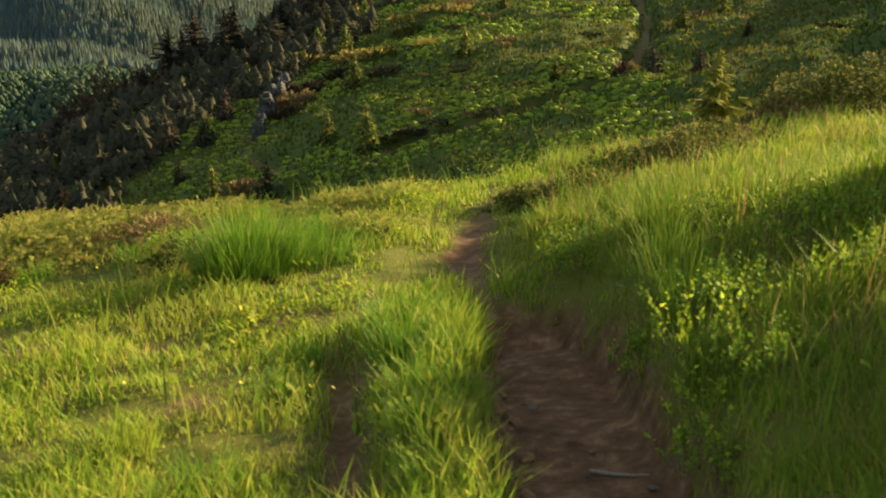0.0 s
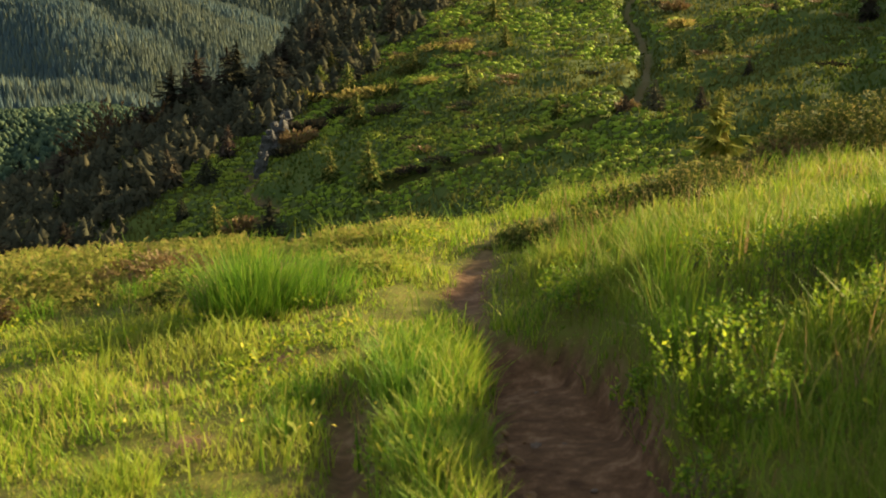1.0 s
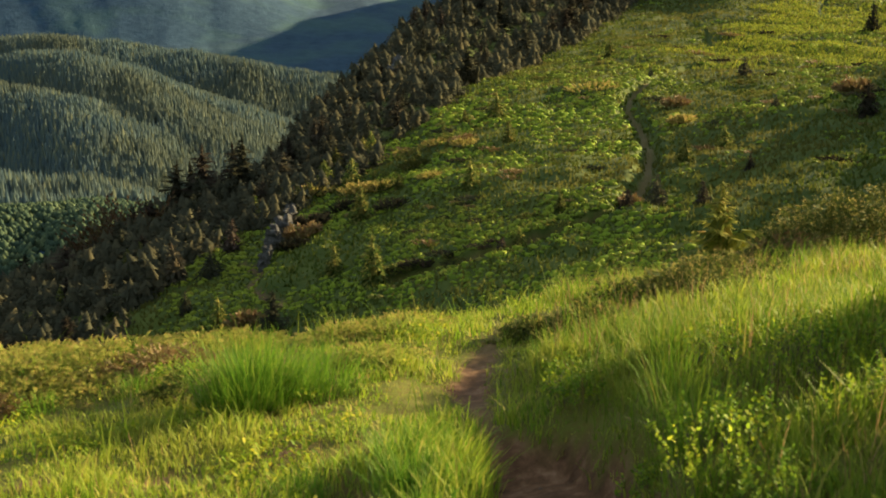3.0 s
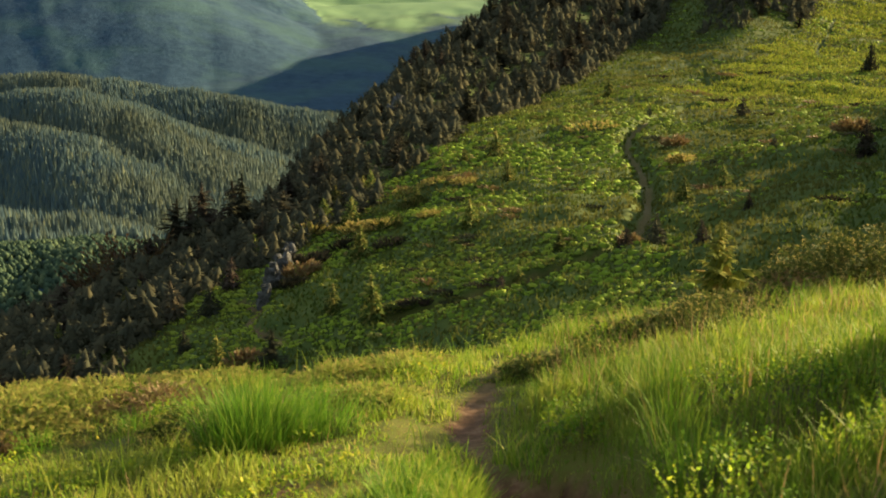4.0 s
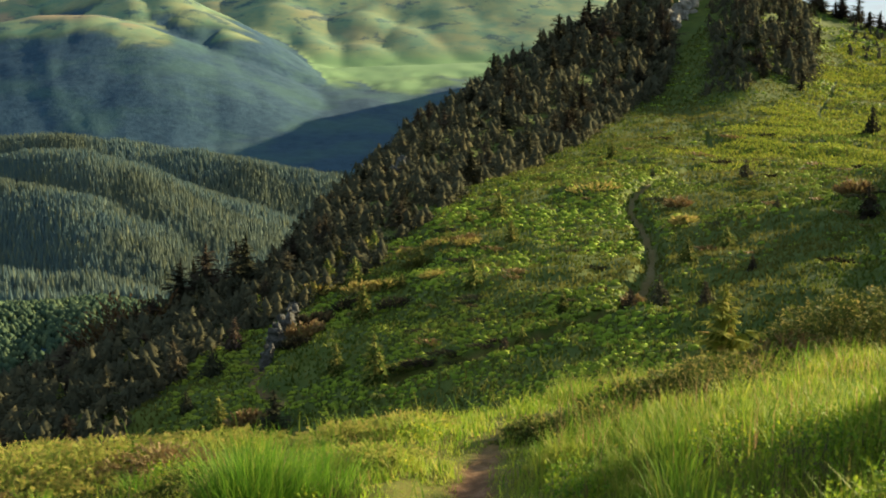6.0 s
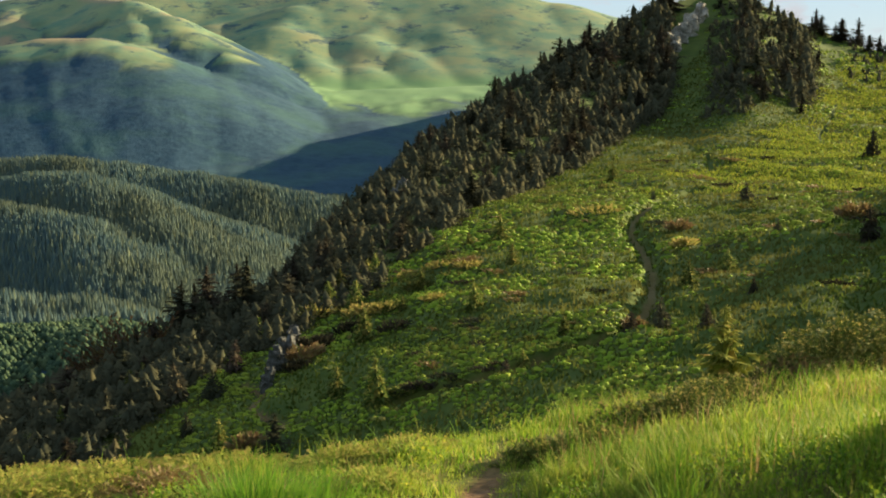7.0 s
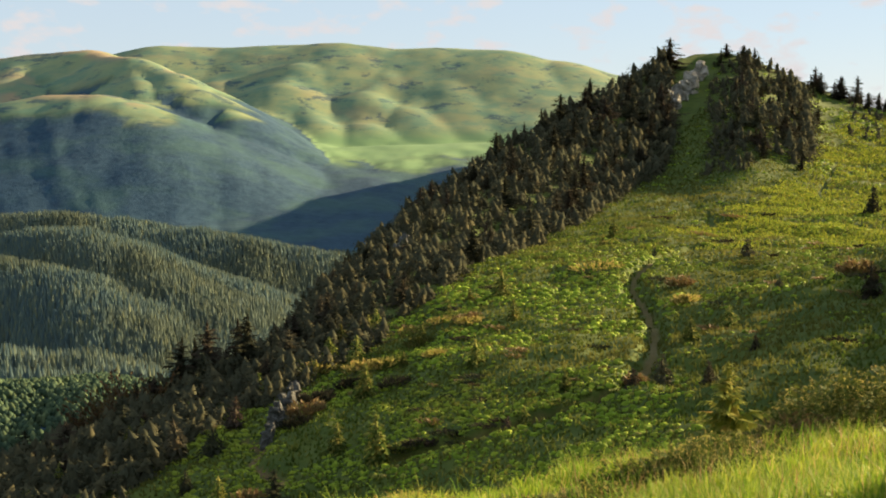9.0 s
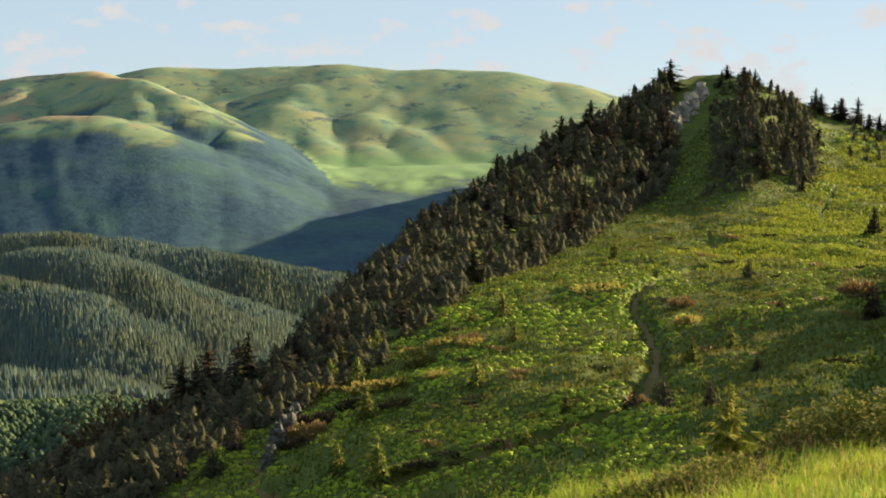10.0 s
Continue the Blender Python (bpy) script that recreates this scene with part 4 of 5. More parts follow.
# flat juniper mats scattered over the heath, and a row of them along the ledge
mats = [bush("juniper_mat", 12.0 + i, 90, 0.9, 0.4, mat, label, rng, 56, 4, 0.16, group="juniper mats") for i, (mat, label) in enumerate((
    (M_YOUNG, "low dark juniper mat on the heath slope"), (M_DRY, "flat brownish juniper mat on the heath slope"), (M_NEEDLE, "low dark juniper mat on the heath slope")))]
made = 0
while made < 104:
    # The first mats are added as a dark row for the ledge's shade.
    if made < 16:
        s = rng.rand() * (len(BANK) - 1.01)
        (ax, ay), (bx, by) = BANK[int(s)], BANK[int(s) + 1]
        px, py = ax + (bx - ax) * (s % 1) + 0.3 * rng.randn(), ay + (by - ay) * (s % 1) + 0.7 + 0.2 * rng.randn()
        kind, big = mats[0 if rng.rand() < 0.5 else 2], 0.45 + 0.35 * rng.rand()
    else:
        u, r = -0.07 + 0.42 * rng.rand(), 62 + 110 * rng.rand() ** 1.3
        px, py = r * math.sin(math.atan(u)), r * math.cos(math.atan(u))
        kind, big = mats[int(rng.randint(3))], (0.35 + 0.5 * rng.rand() ** 2) * (r / 80) ** 0.5
        if r > wood_start(u) - 6 or line_gap(np.array([px]), np.array([py]), TRACK)[0] < 1.6:
            continue
    m = pose(px, py, float(height(np.array([px]), np.array([py]))[0]) - 0.04, 0, 0, rng.randn() * 25)
    ob = copy_thing(kind, m)
    ob.scale = (big * 1.5, big, big)
    made += 1
for i, ob in enumerate(mats):
    ob.matrix_basis = pose(22.0 + 2 * i, 70 + 5 * i, float(height(np.array([22.0 + 2 * i]), np.array([70.0 + 5 * i]))[0]) - 0.04) @ Matrix.Diagonal((0.9, 0.6, 0.6, 1))

# junipers and bilberries on the near shoulder
def juniper(x, y, wide, tall, tips, heart_mat, label, rng, shoots):
    """A spreading juniper: arching feathered shoots, dark at the base and pale at the tip, over a dark heart."""
    ob = thing("juniper", x, y, label, "shrub")
    hx, hy = np.array([x - wide, x + wide, x, x]), np.array([y, y, y - wide, y + wide])
    hz = height(hx, hy)
    tilt = np.array([(hz[1] - hz[0]) / (2 * wide), (hz[3] - hz[2]) / (2 * wide)])
    a, q = rng.rand(shoots) * 6.283, rng.rand(shoots) ** 0.5
    lump = 1 + 0.25 * np.sin(2 * a + 6.283 * rng.rand()) + 0.2 * np.sin(5 * a + 6.283 * rng.rand())
    out = np.stack([np.cos(a), np.sin(a)], 1)
    rise = tall * np.sqrt(np.clip(1 - q**2, 0.02, 1)) * (0.35 + 0.6 * rng.rand(shoots))
    flat = out * (wide * q * lump)[:, None]
    foot = np.stack([flat[:, 0], flat[:, 1], flat @ tilt + rise], 1)
    way = np.stack([out[:, 0] * (0.3 + q), out[:, 1] * (0.3 + q), 0.95 - 0.5 * q], 1) + 0.3 * rng.randn(shoots, 3)
    way /= np.linalg.norm(way, axis=1, keepdims=True)
    long = (0.05 + 0.075 * rng.rand(shoots)) * (0.7 + 0.6 * tall)
    side = np.cross(way, rng.randn(shoots, 3))
    side /= np.linalg.norm(side, axis=1, keepdims=True)
    dark, pale, fresh = [], [], 8 if heart_mat is M_CREST else 5
    for k in range(13):
        s = (k + 0.5) / 13
        c = foot + way * (long * s)[:, None] + np.array([0, 0, -0.35]) * (long * s * s)[:, None]
        reach = (long * (0.27 - 0.16 * s))[:, None]
        for sign in (-1, 1):
            tip = c + (side * sign * 0.8 + way * 0.75 + 0.25 * rng.randn(shoots, 3)) * reach
            base = way * (reach * 0.2)
            (pale if k > fresh else dark).append(np.stack([c - base, c + base, tip], 1))
    heart = rng.rand(700, 3)
    ha, hq = heart[:, 0] * 6.283, heart[:, 1] ** 0.5
    hp = np.stack([np.cos(ha), np.sin(ha)], 1) * (0.9 * wide * hq)[:, None]
    c = np.stack([hp[:, 0], hp[:, 1], hp @ tilt + 0.75 * tall * heart[:, 2] * np.sqrt(1 - 0.9 * hq**2)], 1)
    dark.append(np.stack([c, c + 0.05 * (rng.rand(700, 3) - 0.5), c + 0.05 * (rng.rand(700, 3) - 0.5)], 1))
    dark, pale = np.concatenate(dark).reshape(-1, 3), np.concatenate(pale).reshape(-1, 3)
    part("foliage", dark, np.arange(len(dark)).reshape(-1, 3), heart_mat, ob)
    tagged(part("young_growth", pale, np.arange(len(pale)).reshape(-1, 3), tips, ob, "pale feathery shoot tips"), kind="stuff")
    return ob


for px, py, wide, tall, mat, label in (
    (3.6, 11.7, 0.62, 0.62, M_CREST, "large spreading juniper with golden tips on the crest"),
    (4.3, 11.9, 0.75, 0.74, M_CREST, "large spreading juniper with golden tips on the crest"),
    (4.0, 11.2, 0.55, 0.5, M_CREST, "large spreading juniper with golden tips on the crest"),
    (2.75, 11.0, 0.5, 0.2, M_CREST, "low olive juniper mat on the crest"),
    (2.15, 10.3, 0.45, 0.18, M_CREST, "low olive juniper mat on the crest"),
    (3.1, 11.4, 0.35, 0.3, M_DRY, "brownish juniper on the crest"),
    (1.85, 8.9, 0.4, 0.2, M_CREST, "dark low juniper in the meadow"),
    (1.29, 9.0, 0.32, 0.24, M_CREST, "dark low juniper on the grassy bank"),
    (1.66, 9.08, 0.36, 0.25, M_CREST, "dark low juniper on the grassy bank"),
    (2.08, 9.68, 0.36, 0.26, M_CREST, "dark low juniper on the grassy bank"),
    (2.39, 9.49, 0.34, 0.20, M_CREST, "dark low juniper on the grassy bank"),
    (-2.5, 8.9, 0.6, 0.2, M_JUNIPER, "low golden-green juniper mat in the meadow"),
    (-3.3, 9.4, 0.7, 0.2, M_JUNIPER, "low golden-green juniper mat in the meadow"),
    (-3.1, 8.5, 0.5, 0.18, M_JUNIPER, "low golden-green juniper mat in the meadow"),
    (-1.75, 9.2, 0.5, 0.16, M_JUNIPER, "low golden-green juniper mat in the meadow"),
    (-2.9, 8.05, 0.45, 0.1, M_JUNIPER, "low golden-green juniper mat in the meadow"),
    (-2.35, 8.15, 0.45, 0.1, M_JUNIPER, "low golden-green juniper mat in the meadow"),
    (-3.45, 8.4, 0.5, 0.12, M_JUNIPER, "low golden-green juniper mat in the meadow"),
    (-1.98, 8.45, 0.42, 0.17, M_DRY, "dry brown patch of juniper in the meadow"),
    (-2.95, 7.75, 0.2, 0.16, M_DRY, "dry reddish tuft in the meadow"),
    (-0.75, 9.0, 0.4, 0.12, M_JUNIPER, "low brownish juniper strip on the crest"),
    (-0.3, 9.2, 0.35, 0.12, M_JUNIPER, "low brownish juniper strip on the crest"),
    (-1.56, 7.4, 0.24, 0.26, M_CREST, "dark green juniper at the foot of the tussock"),
    (0.95, 8.3, 0.32, 0.2, M_CREST, "dark low juniper on the grassy bank"),
    (0.6, 8.5, 0.22, 0.15, M_CREST, "dark low juniper on the grassy bank"),
    (-0.5, 7.7, 0.28, 0.12, M_JUNIPER, "small juniper beside the tussock"),
):
    juniper(px, py, wide, tall, M_JUNIPER if mat is M_CREST else mat, M_CREST if mat is M_CREST else M_DRY if mat is M_DRY else M_MAT, label, rng, int(160 + 1500 * wide * wide + 900 * wide * tall))


def bilberry(x, y, wide, tall, count, label, rng, mat=M_LEAF, leaf=1.0, slim=0.38):
    """A leafy dwarf shrub: thin stems with small oval leaves."""
    ob = thing("bilberry_shrub", x, y, label, "shrub", "", rng.rand() * 360)
    v, f, w, g = [], [], [], []
    for i in range(count):
        a, q = rng.rand() * 6.283, rng.rand() ** 0.5
        foot = np.array([math.cos(a) * wide * q, math.sin(a) * wide * q, 0])
        tip = foot + np.array([rng.randn() * 0.04, rng.randn() * 0.04, tall * (1 - 0.4 * q * q) * (0.6 + 0.5 * rng.rand())])
        k = len(w)
        w += [foot - np.array([0.002, 0, 0]), foot + np.array([0.002, 0, 0]), tip]
        g.append((k, k + 1, k + 2))
        for j in range(11):
            h = 0.3 + 0.7 * (j + rng.rand()) / 11
            c = foot * (1 - h) + tip * h
            o = np.array([rng.randn(), rng.randn(), 0.5 + 0.5 * rng.rand()])
            o *= leaf * (0.013 + 0.010 * rng.rand()) / np.linalg.norm(o)
            p = np.cross(o, (rng.randn() * 0.4, rng.randn() * 0.4, 1.0))
            p *= slim * np.linalg.norm(o) / (np.linalg.norm(p) + 1e-9)
            k = len(v)
            v += [c, c + o * 0.35 + p, c + o, c + o * 0.35 - p]
            f += [(k, k + 1, k + 2), (k, k + 2, k + 3)]
    tagged(part("stem", np.array(w), np.array(g), M_BARK, ob), kind="stuff")
    part("foliage", np.array(v), np.array(f), mat, ob)
    return ob


for px, py, wide, tall, count in (
    (1.0, 4.2, 0.16, 0.2, 50), (0.8, 4.6, 0.14, 0.16, 40), (1.05, 3.75, 0.16, 0.18, 50), (1.65, 5.25, 0.26, 0.24, 100), (1.95, 4.9, 0.2, 0.24, 70),
    (1.35, 5.7, 0.22, 0.2, 80), (1.3, 8.9, 0.25, 0.2, 120), (1.1, 8.5, 0.22, 0.14, 90), (-1.72, 7.75, 0.2, 0.2, 120), (0.7, 6.0, 0.25, 0.2, 110), (1.75, 4.3, 0.24, 0.26, 120), (0.85, 3.4, 0.16, 0.2, 60), (1.15, 4.4, 0.12, 0.26, 40),
):
    bilberry(px, py, wide, tall, count, "leafy bilberry shrub with bright shoots in the grass", rng)


for px, py, wide, tall, count in ((0.98, 4.5, 0.18, 0.27, 22), (0.92, 4.0, 0.18, 0.27, 24), (0.86, 3.7, 0.12, 0.24, 14), (1.45, 5.1, 0.24, 0.26, 26), (1.75, 5.0, 0.24, 0.26, 26), (1.5, 4.3, 0.2, 0.25, 22)):
    bilberry(px, py, wide, tall, count, "bilberry with broad yellow-green shoots on the bank", rng, M_SHOOT, 1.3, 0.26)


def tussock(x, y, wide, tall, count, mat, label, rng, drift=0.0):
    ob = thing("grass_tussock", x, y, label, "grass tussock")
    a, q = rng.rand(count) * 6.283, rng.rand(count) ** 0.6
    foot = np.stack([np.cos(a) * wide * q * 0.5, np.sin(a) * wide * q * 0.5, 0 * a - 0.02], 1)
    way = a + 0.5 * rng.randn(count)
    way = np.where(rng.rand(count) < drift, 0.2 * rng.randn(count), way)
    v, f = blades(foot, tall * (0.4 + 0.75 * rng.rand(count)), 0.004 + 0.003 * rng.rand(count), way, 0.1 + 0.75 * q * rng.rand(count) + 0.25 * drift, 4)
    part("foliage", v, f, mat, ob)
    dry = max(20, count // 8)
    a, q = rng.rand(dry) * 6.283, 0.6 + 0.4 * rng.rand(dry)
    foot = np.stack([np.cos(a) * wide * q * 0.5, np.sin(a) * wide * q * 0.5, 0 * a - 0.01], 1)
    straw = part("dry_foliage", *blades(foot, tall * (0.3 + 0.3 * rng.rand(dry)), 0.004 + 0 * a, a, 0.5 + 0.5 * rng.rand(dry), 3), M_STRAW, ob, "straw-coloured dead blades at the foot")
    tagged(straw, kind="stuff")
    return ob


tussock(-1.1, 6.85, 0.64, 0.44, 2000, M_TUSSOCK, "large lush green grass tussock leaning over the meadow", rng, 0.35)
tussock(-0.72, 7.0, 0.5, 0.34, 500, M_TUSSOCK, "green grass tussock beside a larger one", rng, 0.5)
for px, py, wide, tall, count in (
    (-0.12, 5.15, 0.36, 0.30, 620), (-0.14, 4.75, 0.30, 0.30, 520), (0.03, 4.6, 0.26, 0.24, 420), (0.08, 5.4, 0.26, 0.22, 360), (-0.22, 5.6, 0.28, 0.22, 320),
    (-0.06, 4.2, 0.28, 0.28, 480), (-0.04, 3.8, 0.26, 0.26, 420), (0.06, 4.95, 0.24, 0.24, 360), (0.08, 4.1, 0.22, 0.22, 320), (-0.62, 5.0, 0.24, 0.2, 240), (-0.62, 4.5, 0.24, 0.18, 220), (-2.6, 7.7, 0.3, 0.16, 200), (-2.0, 7.9, 0.3, 0.18, 220), (-3.0, 7.4, 0.3, 0.16, 200), (-1.55, 8.1, 0.26, 0.16, 160), (-2.75, 8.6, 0.3, 0.22, 160), (-2.3, 8.8, 0.25, 0.24, 140), (0.0, 3.4, 0.26, 0.24, 380), (-0.75, 3.5, 0.3, 0.2, 320), (-1.1, 3.9, 0.26, 0.18, 240),
):
    tussock(px, py, wide, tall * (0.74 if px > -0.7 else 1.0), int(count * 0.8), M_GRASS if rng.rand() < 0.25 else M_TUSSOCK, "green grass tussock hanging over the edge of the path" if px > -1.2 else "loose green grass tussock between the juniper mats", rng, 0.25)


def crag(x, y, wide, deep, tall, blocks, turn, label, rng, mat):
    """A crag of broken limestone blocks that lean on one another."""
    ob = thing("rock_outcrop", x, y, label, "rock", "", turn)
    for i in range(blocks):
        s = (i + rng.rand()) / blocks
        size = (wide * (0.3 + 0.3 * rng.rand()) * (1.15 - 0.6 * s), deep * (0.35 + 0.3 * rng.rand()), tall * (0.25 + 0.25 * rng.rand()))
        m = pose((rng.rand() - 0.5) * wide * (1 - 0.6 * s) + 0.25 * wide * s, (rng.rand() - 0.5) * deep * 0.8, tall * 0.75 * s - 0.1 * tall, rng.randn() * 12, rng.randn() * 12 + 14, rng.rand() * 90)
        block = bmesh.new()
        bmesh.ops.create_cube(block, size=1.0, matrix=m @ Matrix.Diagonal((*size, 1)))
        bmesh.ops.subdivide_edges(block, edges=block.edges[:], cuts=3, use_grid_fill=True)
        for q in block.verts:
            p = q.co * (2.6 / wide)
            q.co += Vector((noise.noise(p), noise.noise(p + Vector((9, 0, 0))), noise.noise(p + Vector((0, 9, 0))))) * 0.2 * wide
            q.co += Vector((noise.noise(p * 4), noise.noise(p * 4 + Vector((9, 0, 0))), 0)) * 0.07 * wide
        me = bpy.data.meshes.new("block")
        block.to_mesh(me)
        block.free()
        me.materials.append(mat)
        new("block", me).parent = ob
    return ob


crag(-10.3, 71.2, 0.8, 0.9, 1.3, 7, 15, "foot of a grey limestone outcrop on the slope", np.random.RandomState(31), M_ROCK)
crag(-10.1, 73.2, 0.9, 1.0, 1.8, 9, 40, "grey limestone outcrop with clefts on the slope", np.random.RandomState(32), M_ROCK)
crag(-9.85, 75.6, 0.9, 1.1, 2.0, 9, 60, "grey limestone outcrop with clefts on the slope", np.random.RandomState(33), M_ROCK)
crag(-9.7, 78.4, 0.8, 1.0, 1.9, 8, 80, "upper end of a grey limestone outcrop", np.random.RandomState(38), M_ROCK)
crag(62.6, 322.0, 3.2, 3.2, 6.2, 14, 10, "pale limestone cliff below the summit", np.random.RandomState(34), M_CLIFF)
crag(58.2, 313.0, 3.2, 3.2, 6.4, 14, 40, "pale limestone cliff below the summit", np.random.RandomState(35), M_CLIFF)
crag(55.2, 305.0, 3.0, 3.0, 5.6, 12, 55, "pale limestone cliff below the summit", np.random.RandomState(39), M_CLIFF)
crag(52.6, 297.5, 2.4, 2.6, 4.8, 10, 70, "lower end of the pale limestone cliff", np.random.RandomState(36), M_CLIFF)
crag(-6.2, 150.0, 2.2, 2.0, 3.6, 8, 0, "pale rock standing out of the wood", np.random.RandomState(37), M_ROCK)

# small stones on the path
for i in range(16):
    py = 2.6 + 3.4 * rng.rand()
    px = float(np.interp(py, PATH_Y, PATH_X)) + (rng.rand() - 0.5) * 0.44
    big = 0.008 + 0.016 * rng.rand() ** 2
    bm = bmesh.new()
    bmesh.ops.create_icosphere(bm, subdivisions=1, radius=big)
    for vert in bm.verts:
        vert.co = Vector((vert.co.x * 1.3, vert.co.y, vert.co.z * 0.6)) * (0.8 + 0.4 * rng.rand())
    me = bpy.data.meshes.new("pebble")
    bm.to_mesh(me)
    bm.free()
    me.materials.append(M_STONE)
    ob = new("pebble", me)
    ob.matrix_basis = pose(px, py, float(height(px, py)[0]) + big * 0.25, 0, 0, rng.rand() * 360)
    tagged(ob, "small brown stone lying on the earth path", "stone", "stones on the path")

for px, py, wide, tall, count in ((0.95, 4.75, 0.26, 0.36, 160), (0.92, 4.3, 0.24, 0.34, 150), (0.88, 3.9, 0.22, 0.3, 130), (1.02, 5.3, 0.28, 0.34, 170), (1.1, 5.9, 0.3, 0.32, 170)):
    tussock(px, py, wide, tall, count, M_TALL, "tall grass tuft on the edge of the bank", rng, 0.2)

# crumbled earth along the sunny edge of the path, and a stick across it
for i in range(26):
    py = 3.0 + 1.9 * rng.rand()
    px = float(np.interp(py, PATH_Y, PATH_X) - np.interp(py, PATH_Y, PATH_W)) + 0.05 * rng.randn()
    big = 0.012 + 0.02 * rng.rand() ** 2
    bm = bmesh.new()
    bmesh.ops.create_icosphere(bm, subdivisions=2, radius=big)
    for vert in bm.verts:
        vert.co *= 1 + 0.5 * noise.noise(vert.co * 60 + Vector((i, 0, 0)))
        vert.co.z *= 0.7
    me = bpy.data.meshes.new("earth_clod")
    bm.to_mesh(me)
    bm.free()
    me.materials.append(M_CLOD)
    ob = new("earth_clod", me)
    ob.matrix_basis = pose(px, py, float(height(px, py)[0]) + big * 0.3, 0, 0, rng.rand() * 360)
    tagged(ob, "crumbled clod of tan earth at the path's edge", "clod", "earth clods")

v, f = stem(9, 7, 0.008, 0.30)
v[:, 0] += 0.004 * np.sin(v[:, 2] * 21)
v[:, 1] += 0.005 * np.sin(v[:, 2] * 24 + 1)
stick = new("stick", mesh_of("stick", v, f, M_STICK, True))
stick.matrix_basis = pose(0.52, 3.88, float(height(0.62, 3.86)[0]) + 0.014, 0, 90 + 2, -5)
tagged(stick, "pale dry stick lying across the earth path", "stick")

v, f = stem(7, 6, 0.007, 0.26)
v[:, 0] += 0.05 * (v[:, 2] / 0.26) ** 2
twig = new("dry_twig", mesh_of("dry_twig", v, f, M_STICK, True))
twig.matrix_basis = pose(2.35, 10.0, float(height(2.35, 10.0)[0]) + 0.02, 0, 42, 10)
tagged(twig, "pale bare twig sticking out of the crest grass", "twig")

# bilberry heath on the saddle: low rounded clumps with gaps between them
rows, r = [], 40.0
while r < 345:
    step = 0.46 * (r / 80) ** 0.75
    a = np.arange(-13.0, 21.5, math.degrees(step / r))
    rows.append(np.stack([r + step * (RNG.rand(len(a)) - 0.5) * 0.9, np.radians(a + math.degrees(step / r) * (RNG.rand(len(a)) - 0.5) * 0.9)]))
    r += step
r, a = np.concatenate(rows, axis=1)
x, y = r * np.sin(a), r * np.cos(a)
u = bearing(x, y)
lump = fbm(x * 0.13, y * 0.13, 3, 51)
keep = (r < wood_start(u) + 1) | ((u > 0.2) & (r < np.interp(u, BEAR, RIDGE_R)))
fringe = sstep(1.1, 0.5, np.minimum(line_gap(x, y, FRINGES[0]), line_gap(x, y, FRINGES[1])))
keep &= (lump + 2.0 * fringe + 0.9 * fbm(x * 0.4, y * 0.22, 3, 55) > -0.65 + 0.9 * RNG.rand(len(x))) & (line_gap(x, y, TRACK) > 0.5) & (line_gap(x, y, BANK) > 0.75)
grassy = sstep(120, 165, r + 22 * lump) * sstep(0.30, 0.24, u + 0.03 * lump)
past_track = (x > np.interp(y, [61.4, 65.3, 70.8, 81.7, 91.7, 99.5], [8.8, 10.0, 11.6, 13.5, 14.4, 14.6])) & (r < 104)
keep &= (RNG.rand(len(x)) > 0.85 * grassy) & (RNG.rand(len(x)) > 0.6 * past_track) & (np.minimum(line_gap(x, y, CRACKS[0]), line_gap(x, y, CRACKS[1])) > 0.4)
x, y, r, lump, fringe = x[keep], y[keep], r[keep], lump[keep], fringe[keep]
base = on_ground(x, y)
n = len(x)
wide = (0.07 + 0.15 * RNG.rand(n) ** 1.5) * (r / 80) ** 0.6 * (1 + 0.25 * lump) * (1 + 0.12 * fringe)
high = 1.1 - 0.4 * sstep(90, 150, r) + 0.4 * fringe
turn, rows = RNG.rand(n) * 6.283, []
for level, reach, sides in ((-0.1, 1.0, 6), (0.5, 0.78, 6)):
    for j in range(sides):
        a, q = turn + 6.283 * (j + level) / sides, wide * reach * (0.7 + 0.6 * RNG.rand(n))
        rows.append(base + np.stack([1.5 * q * np.cos(a), 0.9 * q * np.sin(a), wide * high * (level + 0.18 * RNG.randn(n))], 1))
rows.append(base + np.stack([0.2 * wide * RNG.randn(n), 0.2 * wide * RNG.randn(n), wide * high * (0.75 + 0.3 * RNG.rand(n))], 1))
tri = []
for j in range(6):
    e = (j + 1) % 6
    tri += [(j, e, 6 + j), (e, 6 + e, 6 + j), (6 + j, 6 + e, 12)]
v = np.stack(rows, 1).reshape(-1, 3)
f = ((np.arange(n) * 13)[:, None, None] + np.array(tri)[None]).reshape(-1, 3)
k = 5
th, ph = RNG.rand(n, k) * 6.283, np.arccos(RNG.rand(n, k) * 0.9)
nrm = np.stack([np.sin(ph) * np.cos(th), np.sin(ph) * np.sin(th), np.cos(ph)], -1)
ctr = base[:, None] + nrm * wide[:, None, None] * np.array([1.1, 0.9, 0.8])
t1 = np.cross(nrm, RNG.randn(n, k, 3))
t1 /= np.linalg.norm(t1, axis=-1, keepdims=True) + 1e-9
t2 = np.cross(nrm, t1)
sz = wide[:, None, None] * (0.22 + 0.2 * RNG.rand(n, k, 1))
leaf = np.stack([ctr + t1 * sz + nrm * sz * 0.5, ctr - t1 * sz * 0.6 + t2 * sz * 0.8, ctr - t1 * sz * 0.6 - t2 * sz * 0.8], 2).reshape(-1, 3)
f = np.concatenate([f, len(v) + np.arange(len(leaf)).reshape(-1, 3)])
v = np.concatenate([v, leaf])
stuff("bilberry_heath", v, f, M_HEATH, "low green bilberry heath in rounded clumps on the saddle", "shrubs")

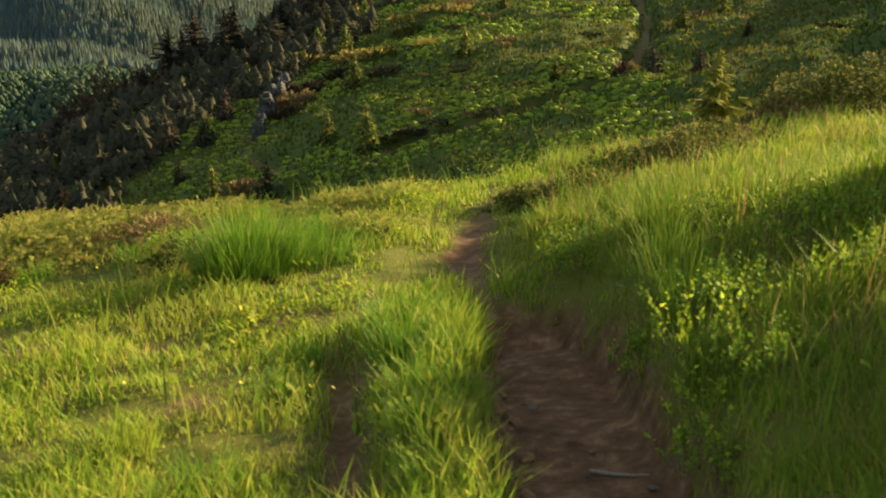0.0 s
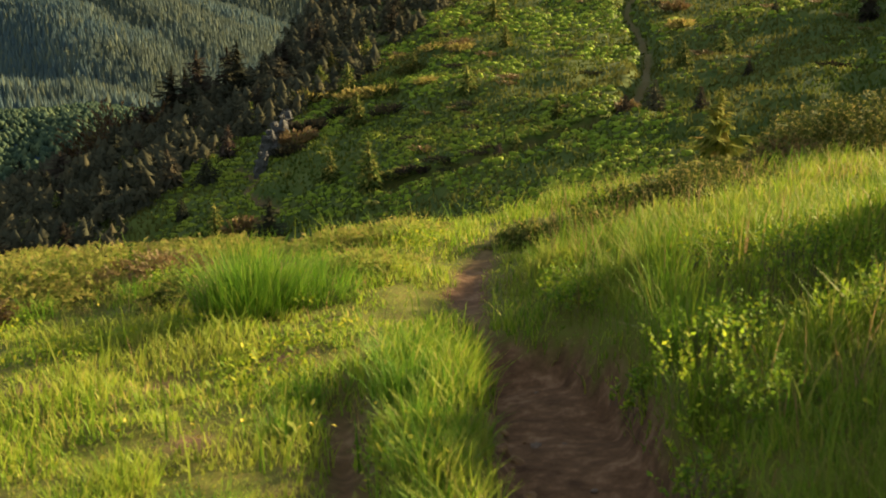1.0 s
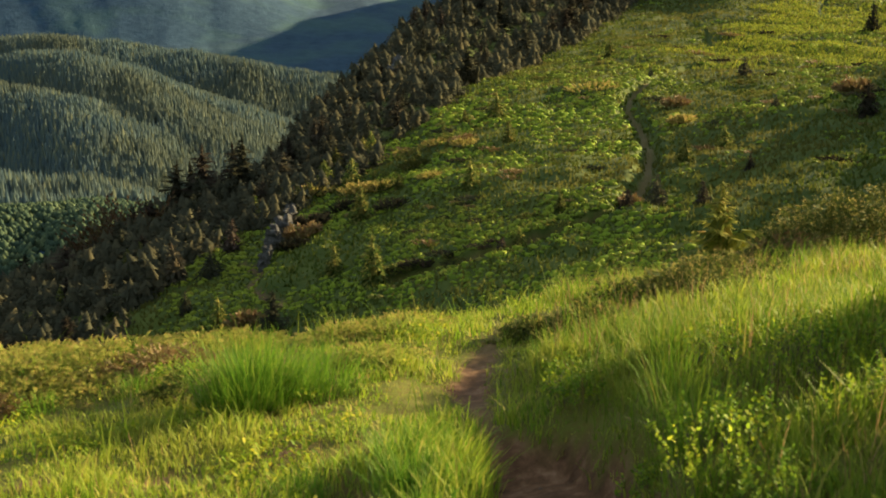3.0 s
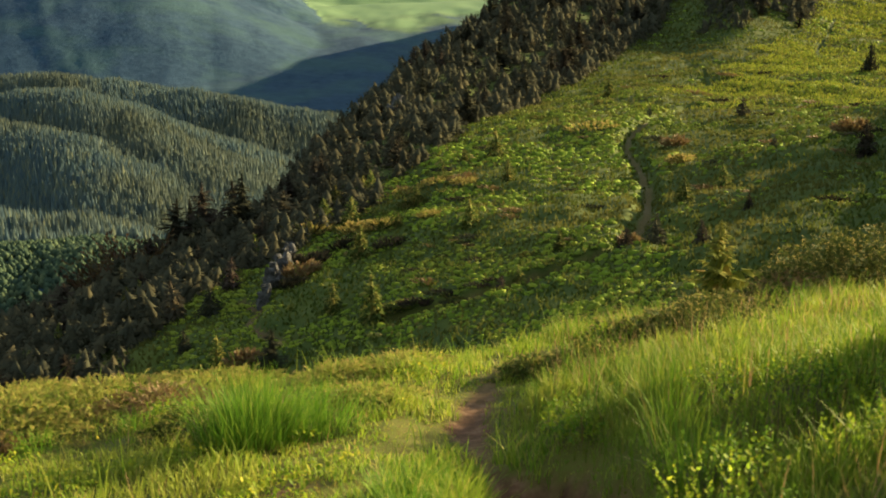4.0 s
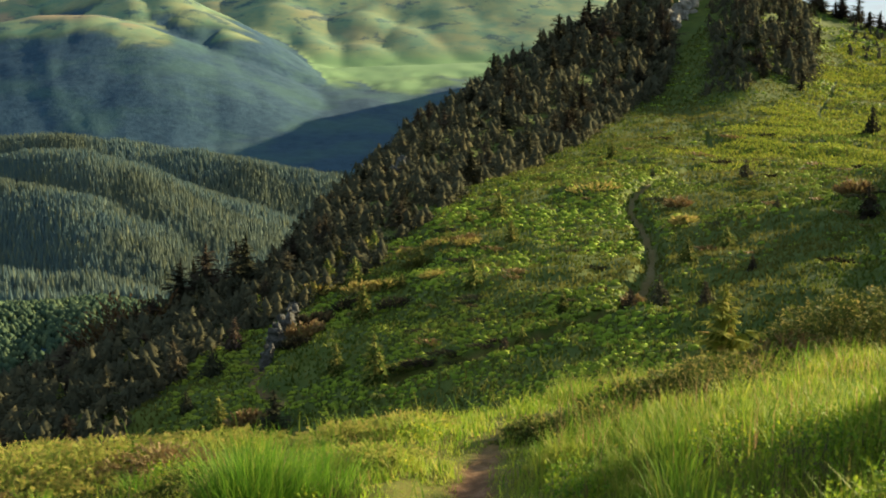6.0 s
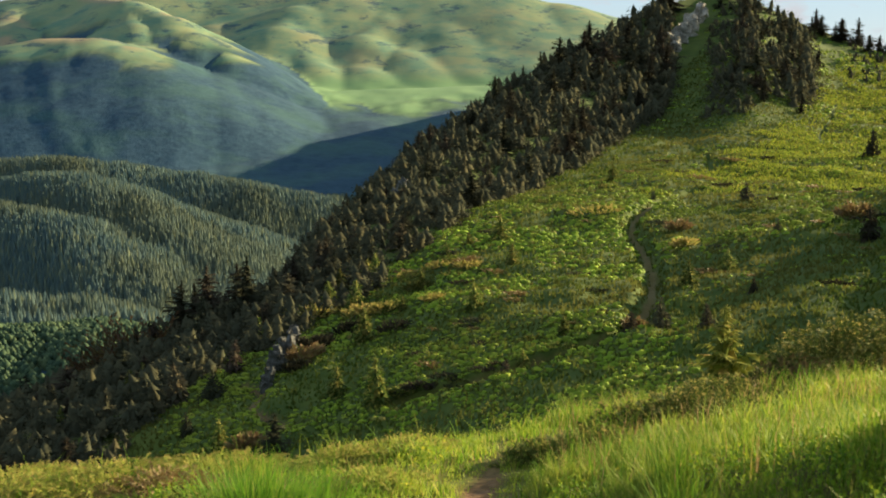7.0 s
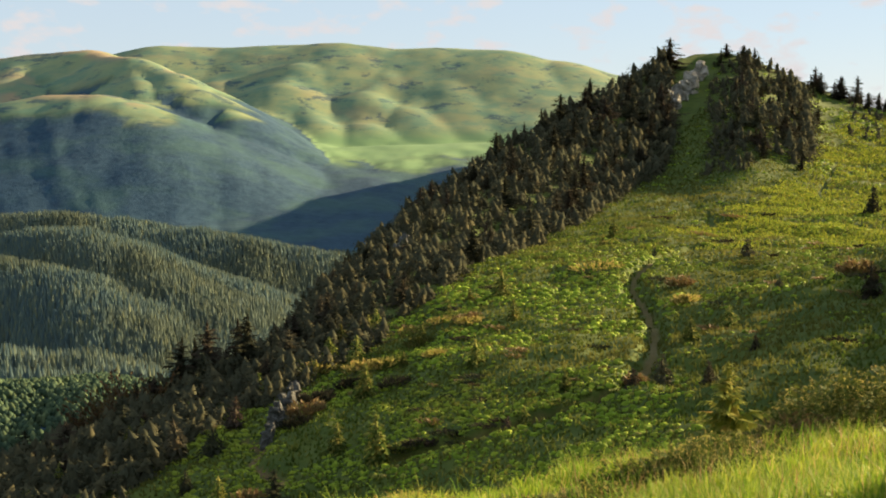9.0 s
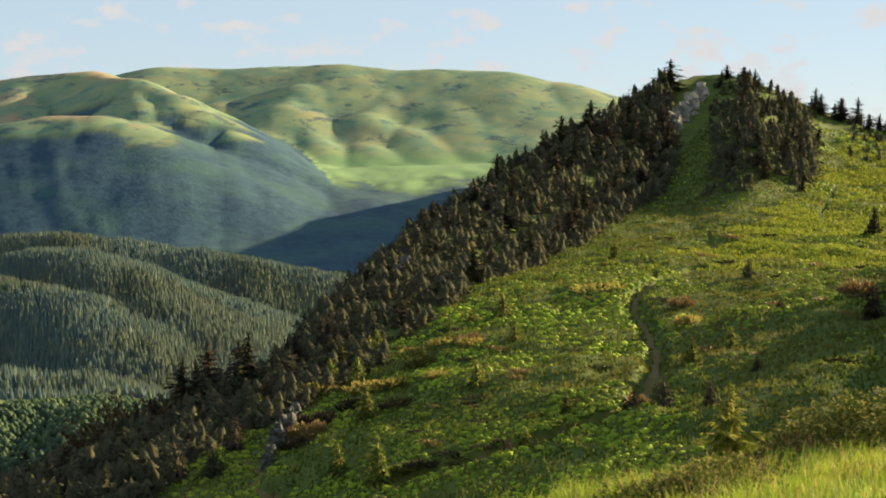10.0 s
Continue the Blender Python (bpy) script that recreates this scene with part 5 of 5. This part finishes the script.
# grass tufts between the heath clumps
x, y = scatter(150000, 38, 300, -16, 21.5, 0.9)
r, u = np.hypot(x, y), bearing(x, y)
keep = ((r < wood_start(u) + 3) | (u > 0.2)) & (line_gap(x, y, TRACK) > 0.22) & (line_gap(x, y, BANK) > 0.7) & (np.minimum(line_gap(x, y, CRACKS[0]), line_gap(x, y, CRACKS[1])) > 0.28) & (line_gap(x, y, TRAIL) > 0.35)
x, y, r = x[keep], y[keep], r[keep]
n = len(x)
base, a = on_ground(x, y, -0.03), RNG.rand(n) * 6.283
half = (0.03 + 0.03 * RNG.rand(n)) * (1 + r / 80)
side = np.stack([half * np.cos(a), half * np.sin(a), 0 * a], 1)
tip = base + np.stack([0.1 * RNG.randn(n), 0.1 * RNG.randn(n), (0.1 + 0.16 * RNG.rand(n)) * (1 + r / 220)], 1)
v = np.stack([base - side, base + side, tip], 1).reshape(-1, 3)
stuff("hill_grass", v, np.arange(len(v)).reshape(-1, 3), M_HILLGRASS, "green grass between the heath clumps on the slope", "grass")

# yellowish grass on the spur, with the sunlit brightness put into its colour
x, y = scatter(120000, 110, 340, 5, 21.5, 0.9)
r, u = np.hypot(x, y), bearing(x, y)
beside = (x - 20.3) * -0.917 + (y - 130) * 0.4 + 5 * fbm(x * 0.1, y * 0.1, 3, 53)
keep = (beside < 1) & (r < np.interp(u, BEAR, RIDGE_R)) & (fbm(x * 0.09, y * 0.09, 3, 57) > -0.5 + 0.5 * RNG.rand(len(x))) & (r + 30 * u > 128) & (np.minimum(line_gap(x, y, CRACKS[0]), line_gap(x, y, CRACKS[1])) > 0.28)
x, y, r = x[keep], y[keep], r[keep]
n = len(x)
base, a = on_ground(x, y, -0.03), RNG.rand(n) * 6.283
half = (0.022 + 0.022 * RNG.rand(n)) * (1 + r / 80)
side = np.stack([half * np.cos(a), half * np.sin(a), 0 * a], 1)
tip = base + np.stack([0.12 * RNG.randn(n), 0.12 * RNG.randn(n), (0.1 + 0.16 * RNG.rand(n)) * (1 + r / 180)], 1)
v = np.stack([base - side, base + side, tip], 1).reshape(-1, 3)
stuff("sun_tinted_grass", v, np.arange(len(v)).reshape(-1, 3), M_SUNTINT, "yellowish mountain grass, coloured brighter to look sunlit, on the upper slope", "grass")

# far woods below and behind the hill
def far_wood(name, n, r0, r1, u0, u1, tall, wide, mat, label, sides=5, round_top=False, slim=False):
    u, r = u0 + RNG.rand(n) * (u1 - u0), np.sqrt(r0**2 + RNG.rand(n) * (r1**2 - r0**2))
    a = np.arctan(u)
    x, y = r * np.sin(a), r * np.cos(a)
    soil, heath, woods, pasture, brow = inside(x, y)
    keep = (pasture < 0.4 + 0.3 * RNG.rand(n)) & (fbm(x / 60, y / 60, 3, 61) > -1.4)
    x, y = x[keep], y[keep]
    n = len(x)
    b = on_ground(x, y, -1.0)
    h = tall * (0.6 + 0.7 * RNG.rand(n))
    w = wide * (0.7 + 0.6 * RNG.rand(n)) * h / tall
    rows = []
    levels = ((0.0, 1.0),) if slim else ((0.15, 0.7), (0.6, 0.95)) if round_top else ((0.0, 1.0), (0.55, 0.62))
    for lev, rad in levels:
        for k in range(sides):
            a = 6.283 * (k + 0.5 * (lev > 0)) / sides + RNG.rand(n)
            rr = w * rad * (0.75 + 0.5 * RNG.rand(n))
            rows.append(b + np.stack([rr * np.cos(a), rr * np.sin(a), h * (lev + 0.1 * RNG.rand(n))], 1))
    rows.append(b + np.stack([0 * h, 0 * h, h], 1))
    v = np.stack(rows, 1)
    tri = []
    top = len(levels) * sides
    for k in range(sides):
        k1 = (k + 1) % sides
        if len(levels) == 2:
            tri += [(k, k1, sides + k), (k1, sides + k1, sides + k)]
        tri.append((top - sides + k, top - sides + k1, top))
    f = (np.arange(n) * (top + 1))[:, None, None] + np.array(tri)[None]
    stuff(name, v.reshape(-1, 3), f.reshape(-1, 3), mat, label, "forest")


far_wood("beech_wood", 9500, 420, 690, -0.4, -0.1, 4.6, 1.55, M_FARLEAF, "green broadleaf wood in the valley", round_top=True)
far_wood("spruce_forest", 62000, 700, 2050, -0.37, -0.02, 13.0, 2.3, M_FARTREE, "spruce forest covering the valley hills, its colour tinted with blue haze", 4, slim=True)
